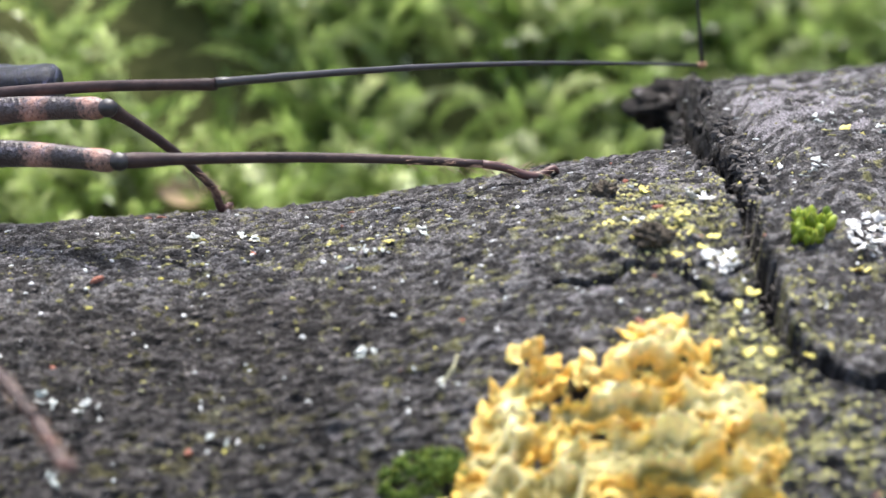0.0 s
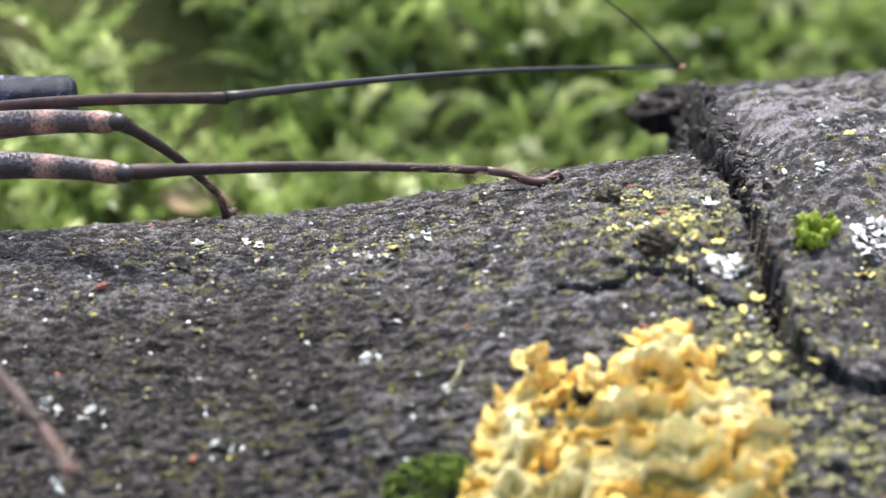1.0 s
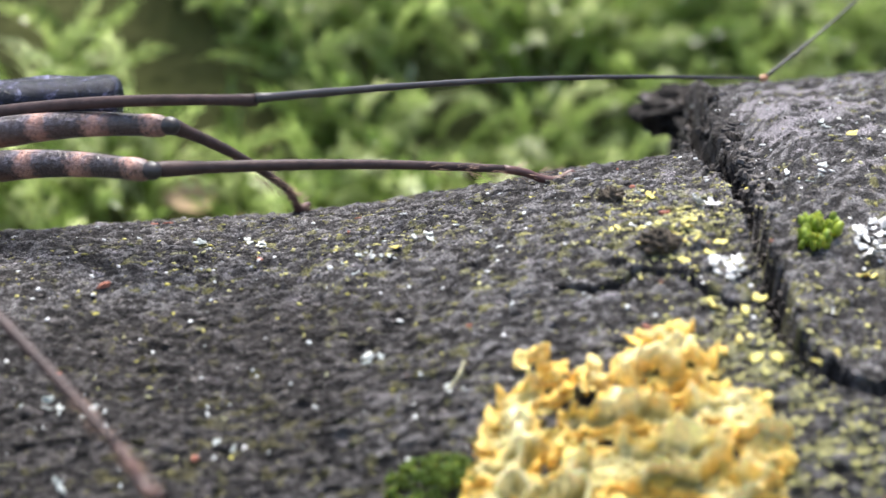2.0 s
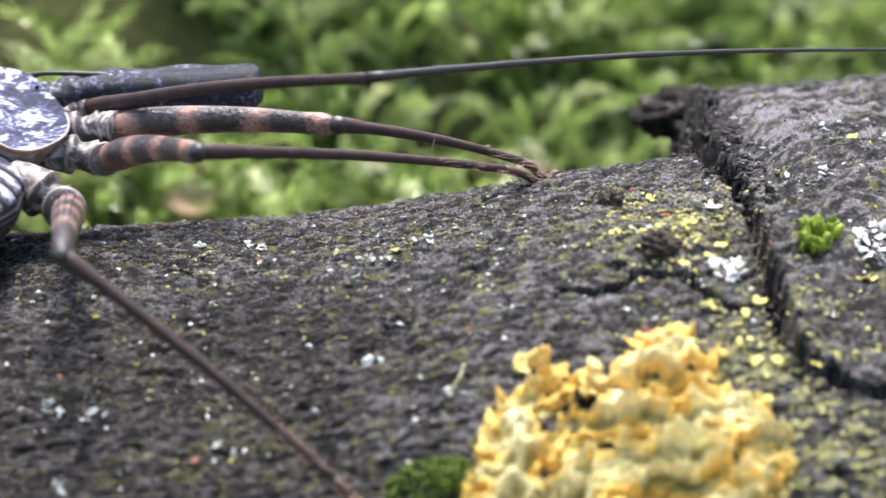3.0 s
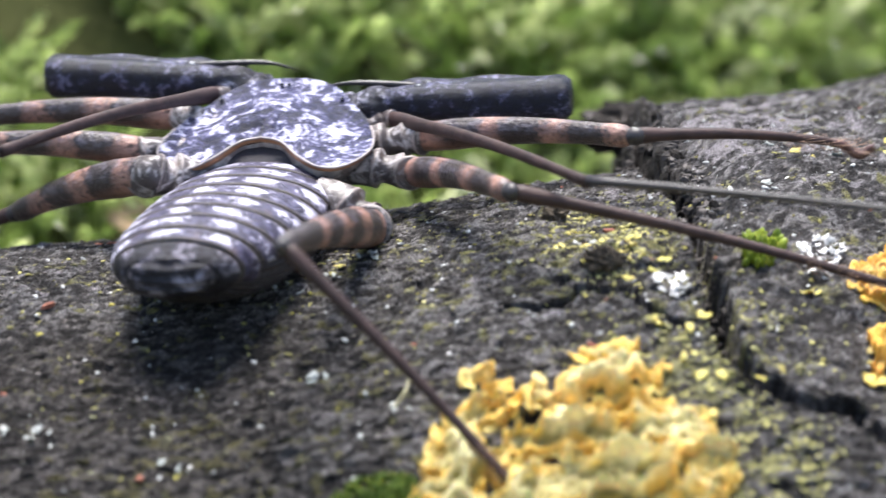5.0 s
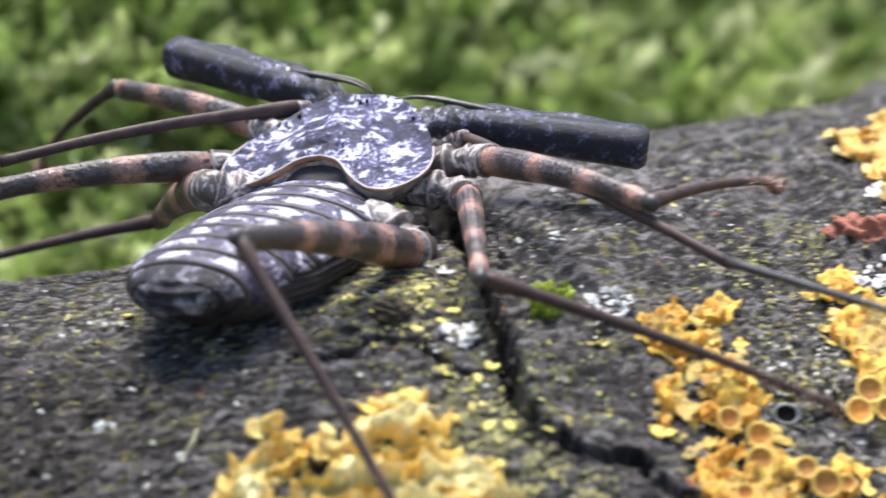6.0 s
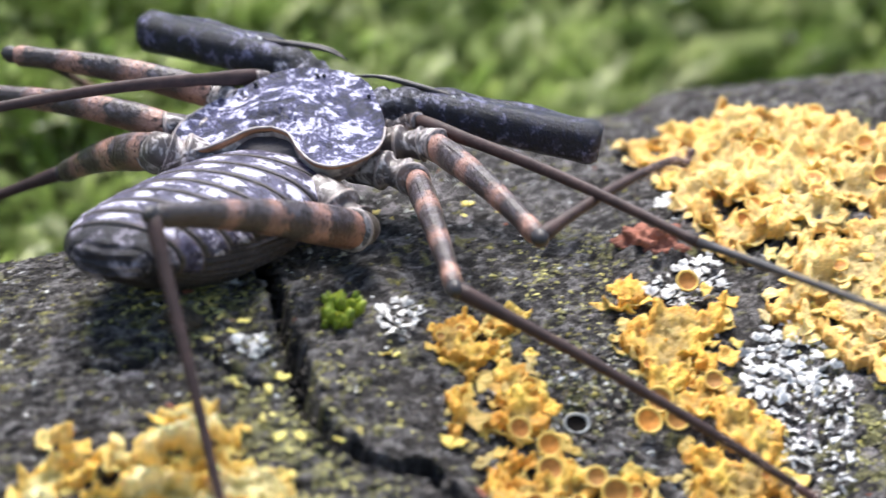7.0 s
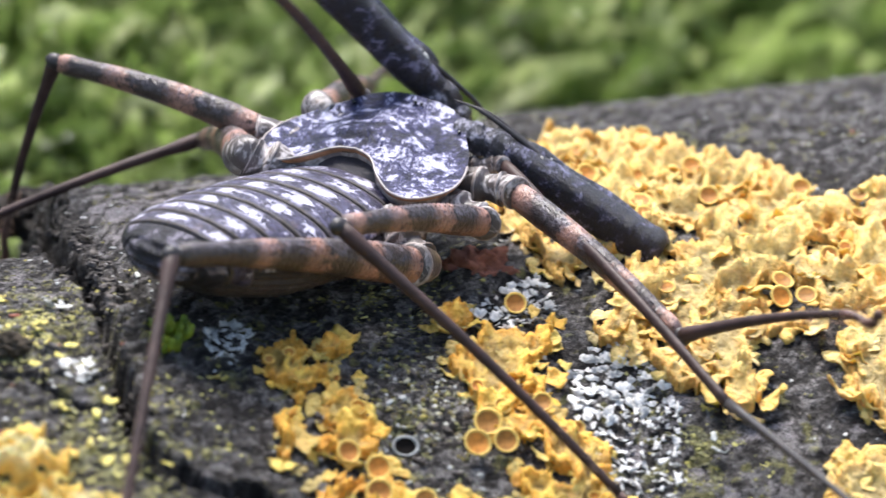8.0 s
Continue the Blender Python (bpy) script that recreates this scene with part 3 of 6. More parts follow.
def build_log():
    xs = np.append(spread([(-260, -50, 14), (-50, -38, 20), (-38, 14, 360), (14, 23, 110), (23, 86, 430), (86, 110, 30), (110, 300, 14)]), 300)
    an = spread([(-180, -35, 40), (-35, -18, 30), (-18, 42, 440), (42, 60, 40), (60, 180, 30)])
    X, A = np.meshgrid(xs, an, indexing="ij")
    yc, zc, r = section(X, A)
    r = r + relief(X, A) * np.where((A > -60) & (A < 80), 1, 0.4)
    S, C = np.sin(np.radians(A)), np.cos(np.radians(A))
    V = np.stack([X, yc - r * S, zc + r * C], -1)
    step = wall(X, A)
    V[..., 0] += step * (1.1 * (fbm(V[..., 1] / 1.5 + 7, V[..., 2] / 1.1 + 3, 4) - 0.5) + 0.8 * (fbm(V[..., 1] / 0.45 + 1, V[..., 2] / 0.4 + 9, 2) - 0.5))
    V[..., 1] += step * 1.2 * (fbm(V[..., 0] / 0.8 + 9, V[..., 2] / 0.9 + 5, 3) - 0.5)
    V[..., 2] = np.maximum(V[..., 2], -18)
    nx, na = X.shape
    V = V.reshape(-1, 3) * MM
    i, k = np.meshgrid(np.arange(nx - 1), np.arange(na), indexing="ij")
    k2 = (k + 1) % na
    F = np.stack([i * na + k, i * na + k2, (i + 1) * na + k2, (i + 1) * na + k], -1).reshape(-1, 4)[:, ::-1]
    me = bpy.data.meshes.new("log")
    me.vertices.add(len(V))
    me.vertices.foreach_set("co", V.ravel())
    me.loops.add(F.size)
    me.loops.foreach_set("vertex_index", F.ravel().astype(np.int32))
    me.polygons.add(len(F))
    me.polygons.foreach_set("loop_start", np.arange(0, F.size, 4, dtype=np.int32))
    me.polygons.foreach_set("use_smooth", np.ones(len(F), bool))
    me.update(calc_edges=True)
    me.materials.append(BARK)
    s = A * ARC
    VY, VZ = V[:, 1].reshape(X.shape) / MM, V[:, 2].reshape(X.shape) / MM
    tone = flaky(X, s)[1] * (1 - step) + step * fbm(VY / 0.5 + 3, VZ / 0.5 + 8, 3)
    spots = fbm(X / 0.9 + 4, s / 0.7 + 2, 3)
    near = 0.55 * np.exp(-((X - 14) / 5) ** 2 - ((A - 8) / 7) ** 2) + 0.5 * np.exp(-((X - 18) / 6) ** 2 - ((A - 25) / 6) ** 2) + 0.35 * np.exp(-((X - 56) / 5) ** 2 - ((A - 28) / 6) ** 2)
    near = near + 0.25 * smooth01((A - 18) / 16) * (X < 4) + 0.2 * np.exp(-((X + 8) / 12) ** 2 - ((A - 8) / 8) ** 2)
    olive = (spots - 0.5) * 2.8 - 0.05 + near + 0.5 * (fbm(X / 6 + 3, A / 5 + 8, 2) - 0.5)
    pale = np.exp(-((X - 24) / 8) ** 2 - ((A + 1) / 7) ** 2) + 0.5 * np.exp(-((X - 60) / 9) ** 2 - ((A - 30) / 5) ** 2)
    film = (fbm(X / 1.6 + 40, s / 1.0 + 20, 4) - 0.55) * 3.4 + 1.1 * pale - 0.2
    olive, film = olive - 0.9 * step, film - 0.4 * step
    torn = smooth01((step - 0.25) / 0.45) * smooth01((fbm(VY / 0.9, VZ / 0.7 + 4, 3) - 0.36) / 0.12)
    # Soft-edged patch of painted shade, low on the left of the log.
    low_shade = 1.0 * np.exp(-((X + 16) / 20) ** 2 - ((A - 25) / 16) ** 2)
    for nm, val in (("low_shade", low_shade), ("torn", torn), ("tone", tone), ("olive", olive), ("film", film)):
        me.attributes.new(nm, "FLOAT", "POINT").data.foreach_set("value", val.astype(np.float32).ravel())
    ob = new("log", me)
    tagged(ob, "weathered dark grey fallen log with cracked bark", "log")
    for end, nm in ((0, "cut_end"), (nx - 1, "cut_end")):
        ring = [tuple(V[end * na + j] / MM) for j in range(na)]
        mid = np.mean(ring, 0)
        f = [(j, (j + 1) % na, na) if end else ((j + 1) % na, j, na) for j in range(na)]
        link_mesh(nm, ring + [mid], f, RAW_WOOD, ob, "sawn end of the log", False)
    return ob


build_log()


# ---- the forest floor, one sheet that rises to a mossy bank behind the log ----
def floor_z(x, y):
    """Ground height in millimetres."""
    x, y = np.asarray(x, float), np.asarray(y, float)
    foot = 203 + np.clip(x + 10, -20, 150) * 0.55
    t = np.clip((y - foot) / 175, 0, 1)
    z = -14 + 180 * (0.8 * t + 0.2 * smooth01(t)) * (1 - 0.75 * smooth01((np.abs(x - 40) - 350) / 900))
    z = z + 13 * (fbm(x / 28 + 5, y / 28 + 3, 3) - 0.5) * np.clip((y - 235) / 40, 0, 1)
    return z + np.clip(y - 500, 0, 1e9) * 0.012


def build_floor():
    xs = np.concatenate([-np.geomspace(120, 9e5, 40)[::-1], np.linspace(-110, 190, 120), np.geomspace(200, 9e5, 40)])
    ys = np.concatenate([-np.geomspace(60, 9e5, 40)[::-1], np.linspace(-50, 220, 20), np.linspace(225, 470, 110), np.geomspace(480, 9e5, 40)])
    X, Y = np.meshgrid(xs, ys, indexing="ij")
    Z = floor_z(X, Y)
    na = len(ys)
    V = np.stack([X, Y, Z], -1).reshape(-1, 3)
    F = [(i * na + k, (i + 1) * na + k, (i + 1) * na + k + 1, i * na + k + 1) for i in range(len(xs) - 1) for k in range(na - 1)]
    ob = link_mesh("ground", V, F, SOIL)
    tagged(ob, "dark forest soil rising to a mossy bank", "ground", kind="structure")
    return ob


build_floor()


def moss_shoot(rng):
    """One feathery shoot standing at the origin and arching towards +x: vertices and faces in millimetres."""
    L, w = rng.uniform(6, 13), rng.uniform(0.42, 0.85)
    side, across = np.array([1.0, 0, 0]), np.array([0, 1.0, 0])
    up = np.array([0, 0, 1.0])
    p, ang, curl, n = np.array([0, 0, -1.0]), rng.uniform(0.0, 0.4), rng.uniform(0.5, 2.0), 11
    vs, fs = [], []
    for k in range(n):
        t, step = k / (n - 1), L / n
        d = side * math.sin(ang) + up * math.cos(ang)
        nn = side * math.cos(ang) - up * math.sin(ang)
        ww = w * (0.55 + 0.9 * t) * (1 - t ** 5) + 0.12
        for turn in range(3):
            g = turn * 2.09 + k * 1.1
            out = across * math.cos(g) + nn * math.sin(g)
            flank = across * -math.sin(g) + nn * math.cos(g)
            b = len(vs)
            vs += [p - d * step * 0.3, p + out * ww * 0.55 + flank * 0.30 * ww + d * step * 0.3, p + out * ww + d * step * 1.2, p + out * ww * 0.55 - flank * 0.30 * ww + d * step * 0.3]
            fs.append((b, b + 1, b + 2, b + 3))
        p = p + d * step
        ang += curl / n
    return np.array(vs), np.array(fs)


def build_moss():
    """Feathery moss shoots crowding the bank."""
    rng = np.random.RandomState(11)
    kinds = [moss_shoot(rng) for _ in range(30)]
    n = 27000
    X, Y = rng.uniform(-70, 155, n), rng.uniform(70, 182, n)
    Y = Y + 203 + np.clip(X + 10, -20, 150) * 0.55
    keep = fbm(X / 13 + 2, Y / 13, 3) > np.interp(X, [-60, -20, -5, 8, 25, 60], [0.41, 0.40, 0.32, 0.31, 0.33, 0.30])
    X, Y = X[keep], Y[keep]
    Z = floor_z(X, Y)
    V, F, off, shoot = [], [], 0, []
    for x, y, z in zip(X, Y, Z):
        v, f = kinds[rng.randint(30)]
        az = rng.uniform(0, 6.283) if rng.rand() < 0.3 else -1.571 + rng.normal(0, 0.9)
        c, s, k, tilt = math.cos(az), math.sin(az), rng.uniform(0.7, 1.25), rng.uniform(0.0, 0.55)
        ct, st = math.cos(tilt), math.sin(tilt)
        m = np.array([[c, -s, 0], [s, c, 0], [0, 0, 1]]) @ np.array([[1, 0, 0], [0, ct, -st], [0, st, ct]]) * k
        V.append(v @ m.T + (x, y, z))
        F.append(f + off)
        off += len(v)
        shoot.append(np.full(len(v), rng.rand()))
    V, F = np.concatenate(V) * MM, np.concatenate(F)
    me = bpy.data.meshes.new("moss")
    me.vertices.add(len(V))
    me.vertices.foreach_set("co", V.ravel())
    me.loops.add(F.size)
    me.loops.foreach_set("vertex_index", F.ravel().astype(np.int32))
    me.polygons.add(len(F))
    me.polygons.foreach_set("loop_start", np.arange(0, F.size, 4, dtype=np.int32))
    me.update(calc_edges=True)
    me.materials.append(MOSS)
    me.attributes.new("shoot", "FLOAT", "POINT").data.foreach_set("value", np.concatenate(shoot).astype(np.float32))
    tagged(new("moss", me), "feathery bright green moss covering the bank", "moss", kind="stuff")


build_moss()


# ---- lichens and small growth on the log ----
def inside(poly, x, a):
    """Whether points lie in a polygon; single numbers or arrays."""
    x, a = np.asarray(x, float), np.asarray(a, float)
    hit = np.zeros(np.shape(x + a), bool)
    for (x0, a0), (x1, a1) in zip(poly, poly[1:] + poly[:1]):
        if a0 != a1:
            hit ^= ((a0 > a) != (a1 > a)) & (x < (x1 - x0) * (a - a0) / (a1 - a0) + x0)
    return hit


def lobe_mesh(seed, size, rings=4, seg=9, curl=0.5, lobes=3, material=None, name="lobe"):
    """A ruffled leaf-like lobe growing along +y from its foot, with a thin rolled underside."""
    r = random.Random(seed)
    ph, ph2 = r.uniform(0, 6), r.uniform(0, 6)
    spread_a = r.uniform(55, 85)
    vs, fs = [], []
    for side in (0, 1):
        for i in range(rings + 1):
            q = i / rings
            for k in range(seg + 1):
                g = radians(-spread_a + 2 * spread_a * k / seg)
                out = 1 + 0.16 * math.cos(lobes * g + ph) + 0.10 * math.cos(6 * g + ph2) + 0.04 * math.cos(11 * g + ph)
                rad = size * q * out
                z = size * (curl * 0.40 * q ** 2.2 + 0.13 * q * q * math.sin(4.6 * g + ph) + 0.08 * q * q * math.sin(9.5 * g + ph2) - 0.16 * max(0, q - 0.75) * 4 * (1 if seed % 2 else -0.4))
                if side:
                    z -= 0.05 + 0.10 * size * (1 - q * 0.7)
                vs.append((rad * math.sin(g), rad * math.cos(g) * 0.95, z))
    m = (rings + 1) * (seg + 1)
    for i in range(rings):
        for k in range(seg):
            a = i * (seg + 1) + k
            fs.append((a, a + seg + 1, a + seg + 2, a + 1))
    a = rings * (seg + 1)
    for k in range(seg):
        fs.append((a + k, a + k + m, a + k + 1 + m, a + k + 1))
    for i in (rings - 1, rings - 2):
        for k in range(seg):
            b = m + i * (seg + 1) + k
            fs.append((b, b + 1, b + seg + 2, b + seg + 1))
    ob = link_mesh(name, vs, fs, material)
    me = ob.data
    bpy.data.objects.remove(ob)
    return me


def seat(x, a, tilt, spin, lift=0.0):
    """A pose on the bark: z along the normal, spun about it, tilted up from its foot."""
    p, nrm = on_log(x, a, lift)
    q = nrm.to_track_quat("Z", "Y").to_matrix().to_4x4()
    return Matrix.Translation(p * MM) @ q @ pose(0, 0, 0, 0, 0, spin) @ pose(0, 0, 0, tilt, 0, 0)


def mask(poly, x, a, seed, holes, gaps):
    """Where a leafy lichen covers the bark: a wavy outline, torn holes and gaps."""
    x, a = np.asarray(x, float), np.asarray(a, float)
    wx = x + 1.5 * (fbm(x / 1.4 + seed, a / 1.4, 3) - 0.5)
    wa = a + 1.4 * (fbm(x / 1.4 + 40, a / 1.4 + seed, 3) - 0.5)
    ok = inside(poly, wx, wa) & (fbm(x / 1.9 + seed * 5, a / 1.7 + seed, 3) > gaps)
    for hx, ha, hr in holes:
        ok &= np.hypot(wx - hx, (wa - ha) * ARC) > hr
    return ok


def thallus(root, p0, poly, material, seed, holes, gaps, amp, size):
    """The crinkled, continuous body of a leafy lichen, thrown up into crests, on which its lobes stand."""
    x0, x1 = min(p[0] for p in poly) - 1, max(p[0] for p in poly) + 1
    a0, a1 = min(p[1] for p in poly) - 1, max(p[1] for p in poly) + 1
    xs, an = np.arange(x0, x1, 0.17), np.arange(a0, a1, 0.15)
    X, A = np.meshgrid(xs, an, indexing="ij")
    ok = mask(poly, X, A, seed, holes, gaps)
    rim, inner = np.zeros(X.shape), ok.copy()
    for _ in range(7):
        rim += inner
        inner[1:-1, 1:-1] &= inner[:-2, 1:-1] & inner[2:, 1:-1] & inner[1:-1, :-2] & inner[1:-1, 2:]
    rim = rim / 7
    wx, wa = X + 1.3 * fbm(X / 1.6 + 9, A / 1.6 + seed, 2), A + 1.3 * fbm(X / 1.6 + seed, A / 1.6 + 21, 2)
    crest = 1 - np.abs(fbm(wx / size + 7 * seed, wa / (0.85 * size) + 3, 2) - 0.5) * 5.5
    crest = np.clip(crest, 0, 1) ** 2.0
    crimp = 1 - np.abs(fbm(wx / 0.7 + 3 * seed, wa / 0.6 + 13, 2) - 0.5) * 4
    yc, zc, r = section(X, A)
    h = r + np.maximum(relief(X, A), -0.3) * 0.6 + 0.15 + amp * crest * (0.5 + 0.5 * rim) + 0.50 * np.clip(crimp, 0, 1) + 0.35 * (1 - rim)
    V = np.stack([X, yc - h * np.sin(np.radians(A)), zc + h * np.cos(np.radians(A))], -1)
    na, fs, vs, index, tops, edges = len(an), [], [], {}, [], []
    full = ok[:-1, :-1] & ok[1:, :-1] & ok[:-1, 1:] & ok[1:, 1:]
    for i, k in zip(*np.nonzero(full)):
        f = []
        for c in ((i, k), (i, k + 1), (i + 1, k + 1), (i + 1, k)):
            if c not in index:
                index[c] = len(vs)
                vs.append(V[c] - np.array(p0))
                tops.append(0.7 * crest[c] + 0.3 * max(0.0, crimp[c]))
                edges.append(rim[c])
            f.append(index[c])
        fs.append(tuple(f))
    boss = list(range(len(vs)))

    def top(k):
        while boss[k] != k:
            boss[k] = boss[boss[k]]
            k = boss[k]
        return k

    for f in fs:
        for k in f[1:]:
            boss[top(k)] = top(f[0])
    pieces = {}
    for f in fs:
        pieces.setdefault(top(f[0]), []).append(f)
    for faces in pieces.values():
        if len(faces) < 30:
            continue
        used = sorted({k for f in faces for k in f})
        at = {k: i for i, k in enumerate(used)}
        pv, pt, pe = [vs[k] for k in used], [tops[k] for k in used], [edges[k] for k in used]
        pf = [tuple(at[k] for k in f) for f in faces]
        pairs = {(a, b) for f in pf for a, b in zip(f, f[1:] + f[:1])}
        low = {}
        for a, b in sorted(pairs):
            if (b, a) not in pairs:
                for v in (a, b):
                    if v not in low:
                        low[v] = len(pv)
                        pv.append(pv[v] + np.array([0, 0.2, -0.8]))
                        pt.append(pt[v])
                        pe.append(0.0)
                pf.append((a, low[a], low[b], b))
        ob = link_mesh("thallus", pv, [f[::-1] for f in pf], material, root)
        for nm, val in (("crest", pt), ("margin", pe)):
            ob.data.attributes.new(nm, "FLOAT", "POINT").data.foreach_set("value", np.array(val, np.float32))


def lichen_patch(name, label, polys, count, meshes, centre, seed, tilt=(5, 40), lift=0.1, holes=(), gaps=0.0, group="", amp=0.0, body=None, size=2.1):
    """A patch of lobes on the bark; a leafy one (with a body) carries most of its lobes along its margins, pointing outwards."""
    r = random.Random(seed)
    root = new(name)
    p0, _ = on_log(*centre)
    root.location = p0 * MM
    tagged(root, label, "lichen", group)
    inv = Matrix.Translation(-(p0 * MM))
    boxes = [(min(p[0] for p in q), max(p[0] for p in q), min(p[1] for p in q), max(p[1] for p in q)) for q in polys]
    area = [(b[1] - b[0]) * (b[3] - b[2]) for b in boxes]
    if body:
        for q in polys:
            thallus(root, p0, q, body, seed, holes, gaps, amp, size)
    ring_x, ring_a = np.array([math.sin(k * 0.785) for k in range(8)]), np.array([math.cos(k * 0.785) for k in range(8)])
    made, tries, placed = 0, 0, []
    while made < count and tries < count * 60:
        tries += 1
        q = r.choices(range(len(polys)), area)[0]
        b = boxes[q]
        x, a = r.uniform(b[0], b[1]), r.uniform(b[2], b[3])
        out = math.degrees(math.atan2(x - centre[0], (a - centre[1]) * ARC)) + r.gauss(0, 55)
        if body:
            if not mask(polys[q], x, a, seed, holes, gaps):
                continue
            bare = ~np.logical_or.reduce([mask(w, x + 0.9 * ring_x, a + 0.9 * ring_a / ARC, seed, holes, gaps) for w in polys])
            if bare.any():
                out = math.degrees(math.atan2(float((bare * ring_x).sum()), float((bare * ring_a).sum()))) + r.gauss(0, 22)
            elif r.random() > 0.3:
                continue
        elif not inside(polys[q], x, a):
            continue
        gap = (0.62 if body else 0.85) if tries < count * 20 else 0.45
        if any(abs(px - x) < gap and abs((pa - a) * ARC) < gap and math.hypot(px - x, (pa - a) * ARC) < gap for px, pa in placed):
            continue
        placed.append((x, a))
        ob = new("lobe", r.choice(meshes))
        ob.parent = root
        k = r.uniform(0.65, 1.25)
        ob.matrix_local = inv @ seat(x, a, r.uniform(*tilt), 180 + out, lift + r.uniform(0, 0.25)) @ Matrix.Diagonal((k, k, k * r.uniform(0.8, 1.4), 1))
        made += 1
    return root, inv


YL = [lobe_mesh(20 + i, random.Random(i).uniform(0.6, 1.2), rings=5, seg=16, curl=random.Random(i).uniform(-0.1, 0.5), material=YELLOW) for i in range(9)]
OL = [lobe_mesh(20 + i, random.Random(i).uniform(0.6, 1.2), rings=5, seg=16, curl=random.Random(i).uniform(-0.1, 0.5), material=ORANGE) for i in range(9)]
GL = [lobe_mesh(40 + i, random.Random(i).uniform(0.9, 1.8), rings=5, seg=16, curl=random.Random(i).uniform(-0.1, 0.55), material=YELLOW_FAR) for i in range(8)]
WL = [lobe_mesh(60 + i, random.Random(i).uniform(0.28, 0.60), rings=2, seg=11, curl=0.5, lobes=6, material=WHITE) for i in range(6)]
WS = [lobe_mesh(90 + i, 0.30 + 0.05 * i, rings=2, seg=9, curl=0.25, lobes=5, material=SCRAP) for i in range(4)]
SL = [lobe_mesh(80 + i, 0.48, rings=2, seg=9, curl=0.3, lobes=5, material=LEMON) for i in range(4)]

POLY_A = [(-0.5, 42), (0.2, 35.8), (0.8, 33.4), (1.7, 30.7), (2.9, 26.8), (4.4, 26.4), (4.6, 23.8), (5.9, 23.8), (6.7, 26.6), (6.9, 28.6), (8.1, 27.8), (8.2, 25.2), (9.5, 24.5), (11.2, 25.7), (11.3, 22.8), (13.5, 22.4), (15.7, 24.2), (15.9, 27.3), (16.6, 29.5), (17.8, 29.8), (19.6, 31.0), (20.0, 33.8), (19.2, 37.1), (19.4, 39.0), (17, 44), (15, 46), (2, 46)]
lichen_patch("yellow_lichen", "ruffled yellow leafy lichen patch on the log", [[(x, a + 1.3) for x, a in POLY_A]], 130, YL, (9.5, 33.5), 1, (-4, 22), 0.2, holes=((8.9, 29.4, 1.0), (7.2, 30.2, 0.8), (5.7, 31.0, 0.8), (18.6, 35.6, 0.7), (10.6, 33.2, 0.7), (13.5, 32.0, 0.5)), gaps=0.36, amp=2.2, body=BODY_A, size=3.3)
POLY_B1 = [(29.3, 18.9), (30.5, 17.9), (34.4, 18.3), (34.4, 20.9), (35.5, 21.8), (35.8, 23.9), (35.0, 25.7), (36.3, 26.5), (36.5, 27.9), (36.0, 29.6), (35.0, 34.0), (31.4, 35.0), (31.0, 27.6), (28.9, 26.1), (29.0, 23.8), (30.6, 23.3), (30.8, 21.9), (29.1, 20.6)]
POLY_B2 = [(40.5, 18.1), (41.9, 16.2), (43.9, 16.8), (44.2, 18.9), (47.2, 19.6), (48.2, 18.3), (49.8, 19.2), (50.0, 21.9), (48.6, 23.3), (47.2, 25.2), (49.6, 26.8), (51.0, 27.8), (51.0, 29.0), (49.6, 30.1), (50.6, 31.5), (49.0, 36), (44.7, 36), (44.6, 28.4), (44.0, 26.3), (41.8, 25.3), (42.5, 23.1), (41.7, 21.0)]
POLY_B3 = [(34.6, 28.4), (36.4, 29.3), (38.9, 30.0), (43.0, 29.9), (45.0, 30.8), (45, 36), (34, 36)]
patch_b, inv_b = lichen_patch("yellow_lichen", "orange-yellow lichen with round fruiting cups on the log", [POLY_B1, POLY_B2, POLY_B3], 280, OL, (39.5, 25), 2, (-4, 22), 0.15, holes=((35.0, 23.2, 0.5), (45.6, 23.2, 0.6), (32.4, 25.0, 0.5)), gaps=0.40, amp=0.9, body=BODY_B)
POLY_C = [(46.5, -0.8), (49.5, 0.0), (52, 0.0), (55.0, -0.5), (58.1, 1.5), (61.9, 2.9), (66.0, 6.4), (69.3, 8.7), (70.0, 11.5), (72.2, 13.2), (75.1, 11.7), (80, 13), (80, 19), (72.0, 20.6), (68.2, 21.4), (64.4, 21.3), (61.6, 22.4), (61.5, 25.8), (59.8, 26.3), (56.9, 24.7), (54.6, 22.3), (51.8, 19.5), (52.2, 16.2), (50.1, 13.8), (49.4, 11.5), (48.6, 6.5), (48, 3.5)]
patch_c, inv_c = lichen_patch("yellow_lichen", "broad golden leafy lichen covering the log top", [[(x, a + 1.0) for x, a in POLY_C]], 290, GL, (60, 10), 3, (-4, 24), 0.2, holes=((64.5, 20.2, 1.6), (56.5, 8.0, 0.7), (60.2, 14.5, 0.8)), gaps=0.33, amp=1.6, body=BODY_C, size=2.7)
POLY_D = [(67.4, 23.6), (71.4, 22.2), (84, 19), (84, 36), (70.5, 34), (69.5, 30.5), (67.3, 27.0)]
lichen_patch("yellow_lichen", "golden leafy lichen patch beside bare bark", [POLY_D], 120, GL, (75, 25), 4, (-4, 22), 0.2, gaps=0.33, amp=1.2, body=BODY_C)
POLY_E = [(63.9, 32.6), (65.6, 30.9), (68.4, 30.4), (69.0, 33), (67, 37), (63, 37)]
lichen_patch("yellow_lichen", "small golden leafy lichen patch low on the log", [POLY_E], 36, GL, (66, 33.5), 5, (-4, 22), 0.2, gaps=0.33, amp=0.8, body=BODY_C)


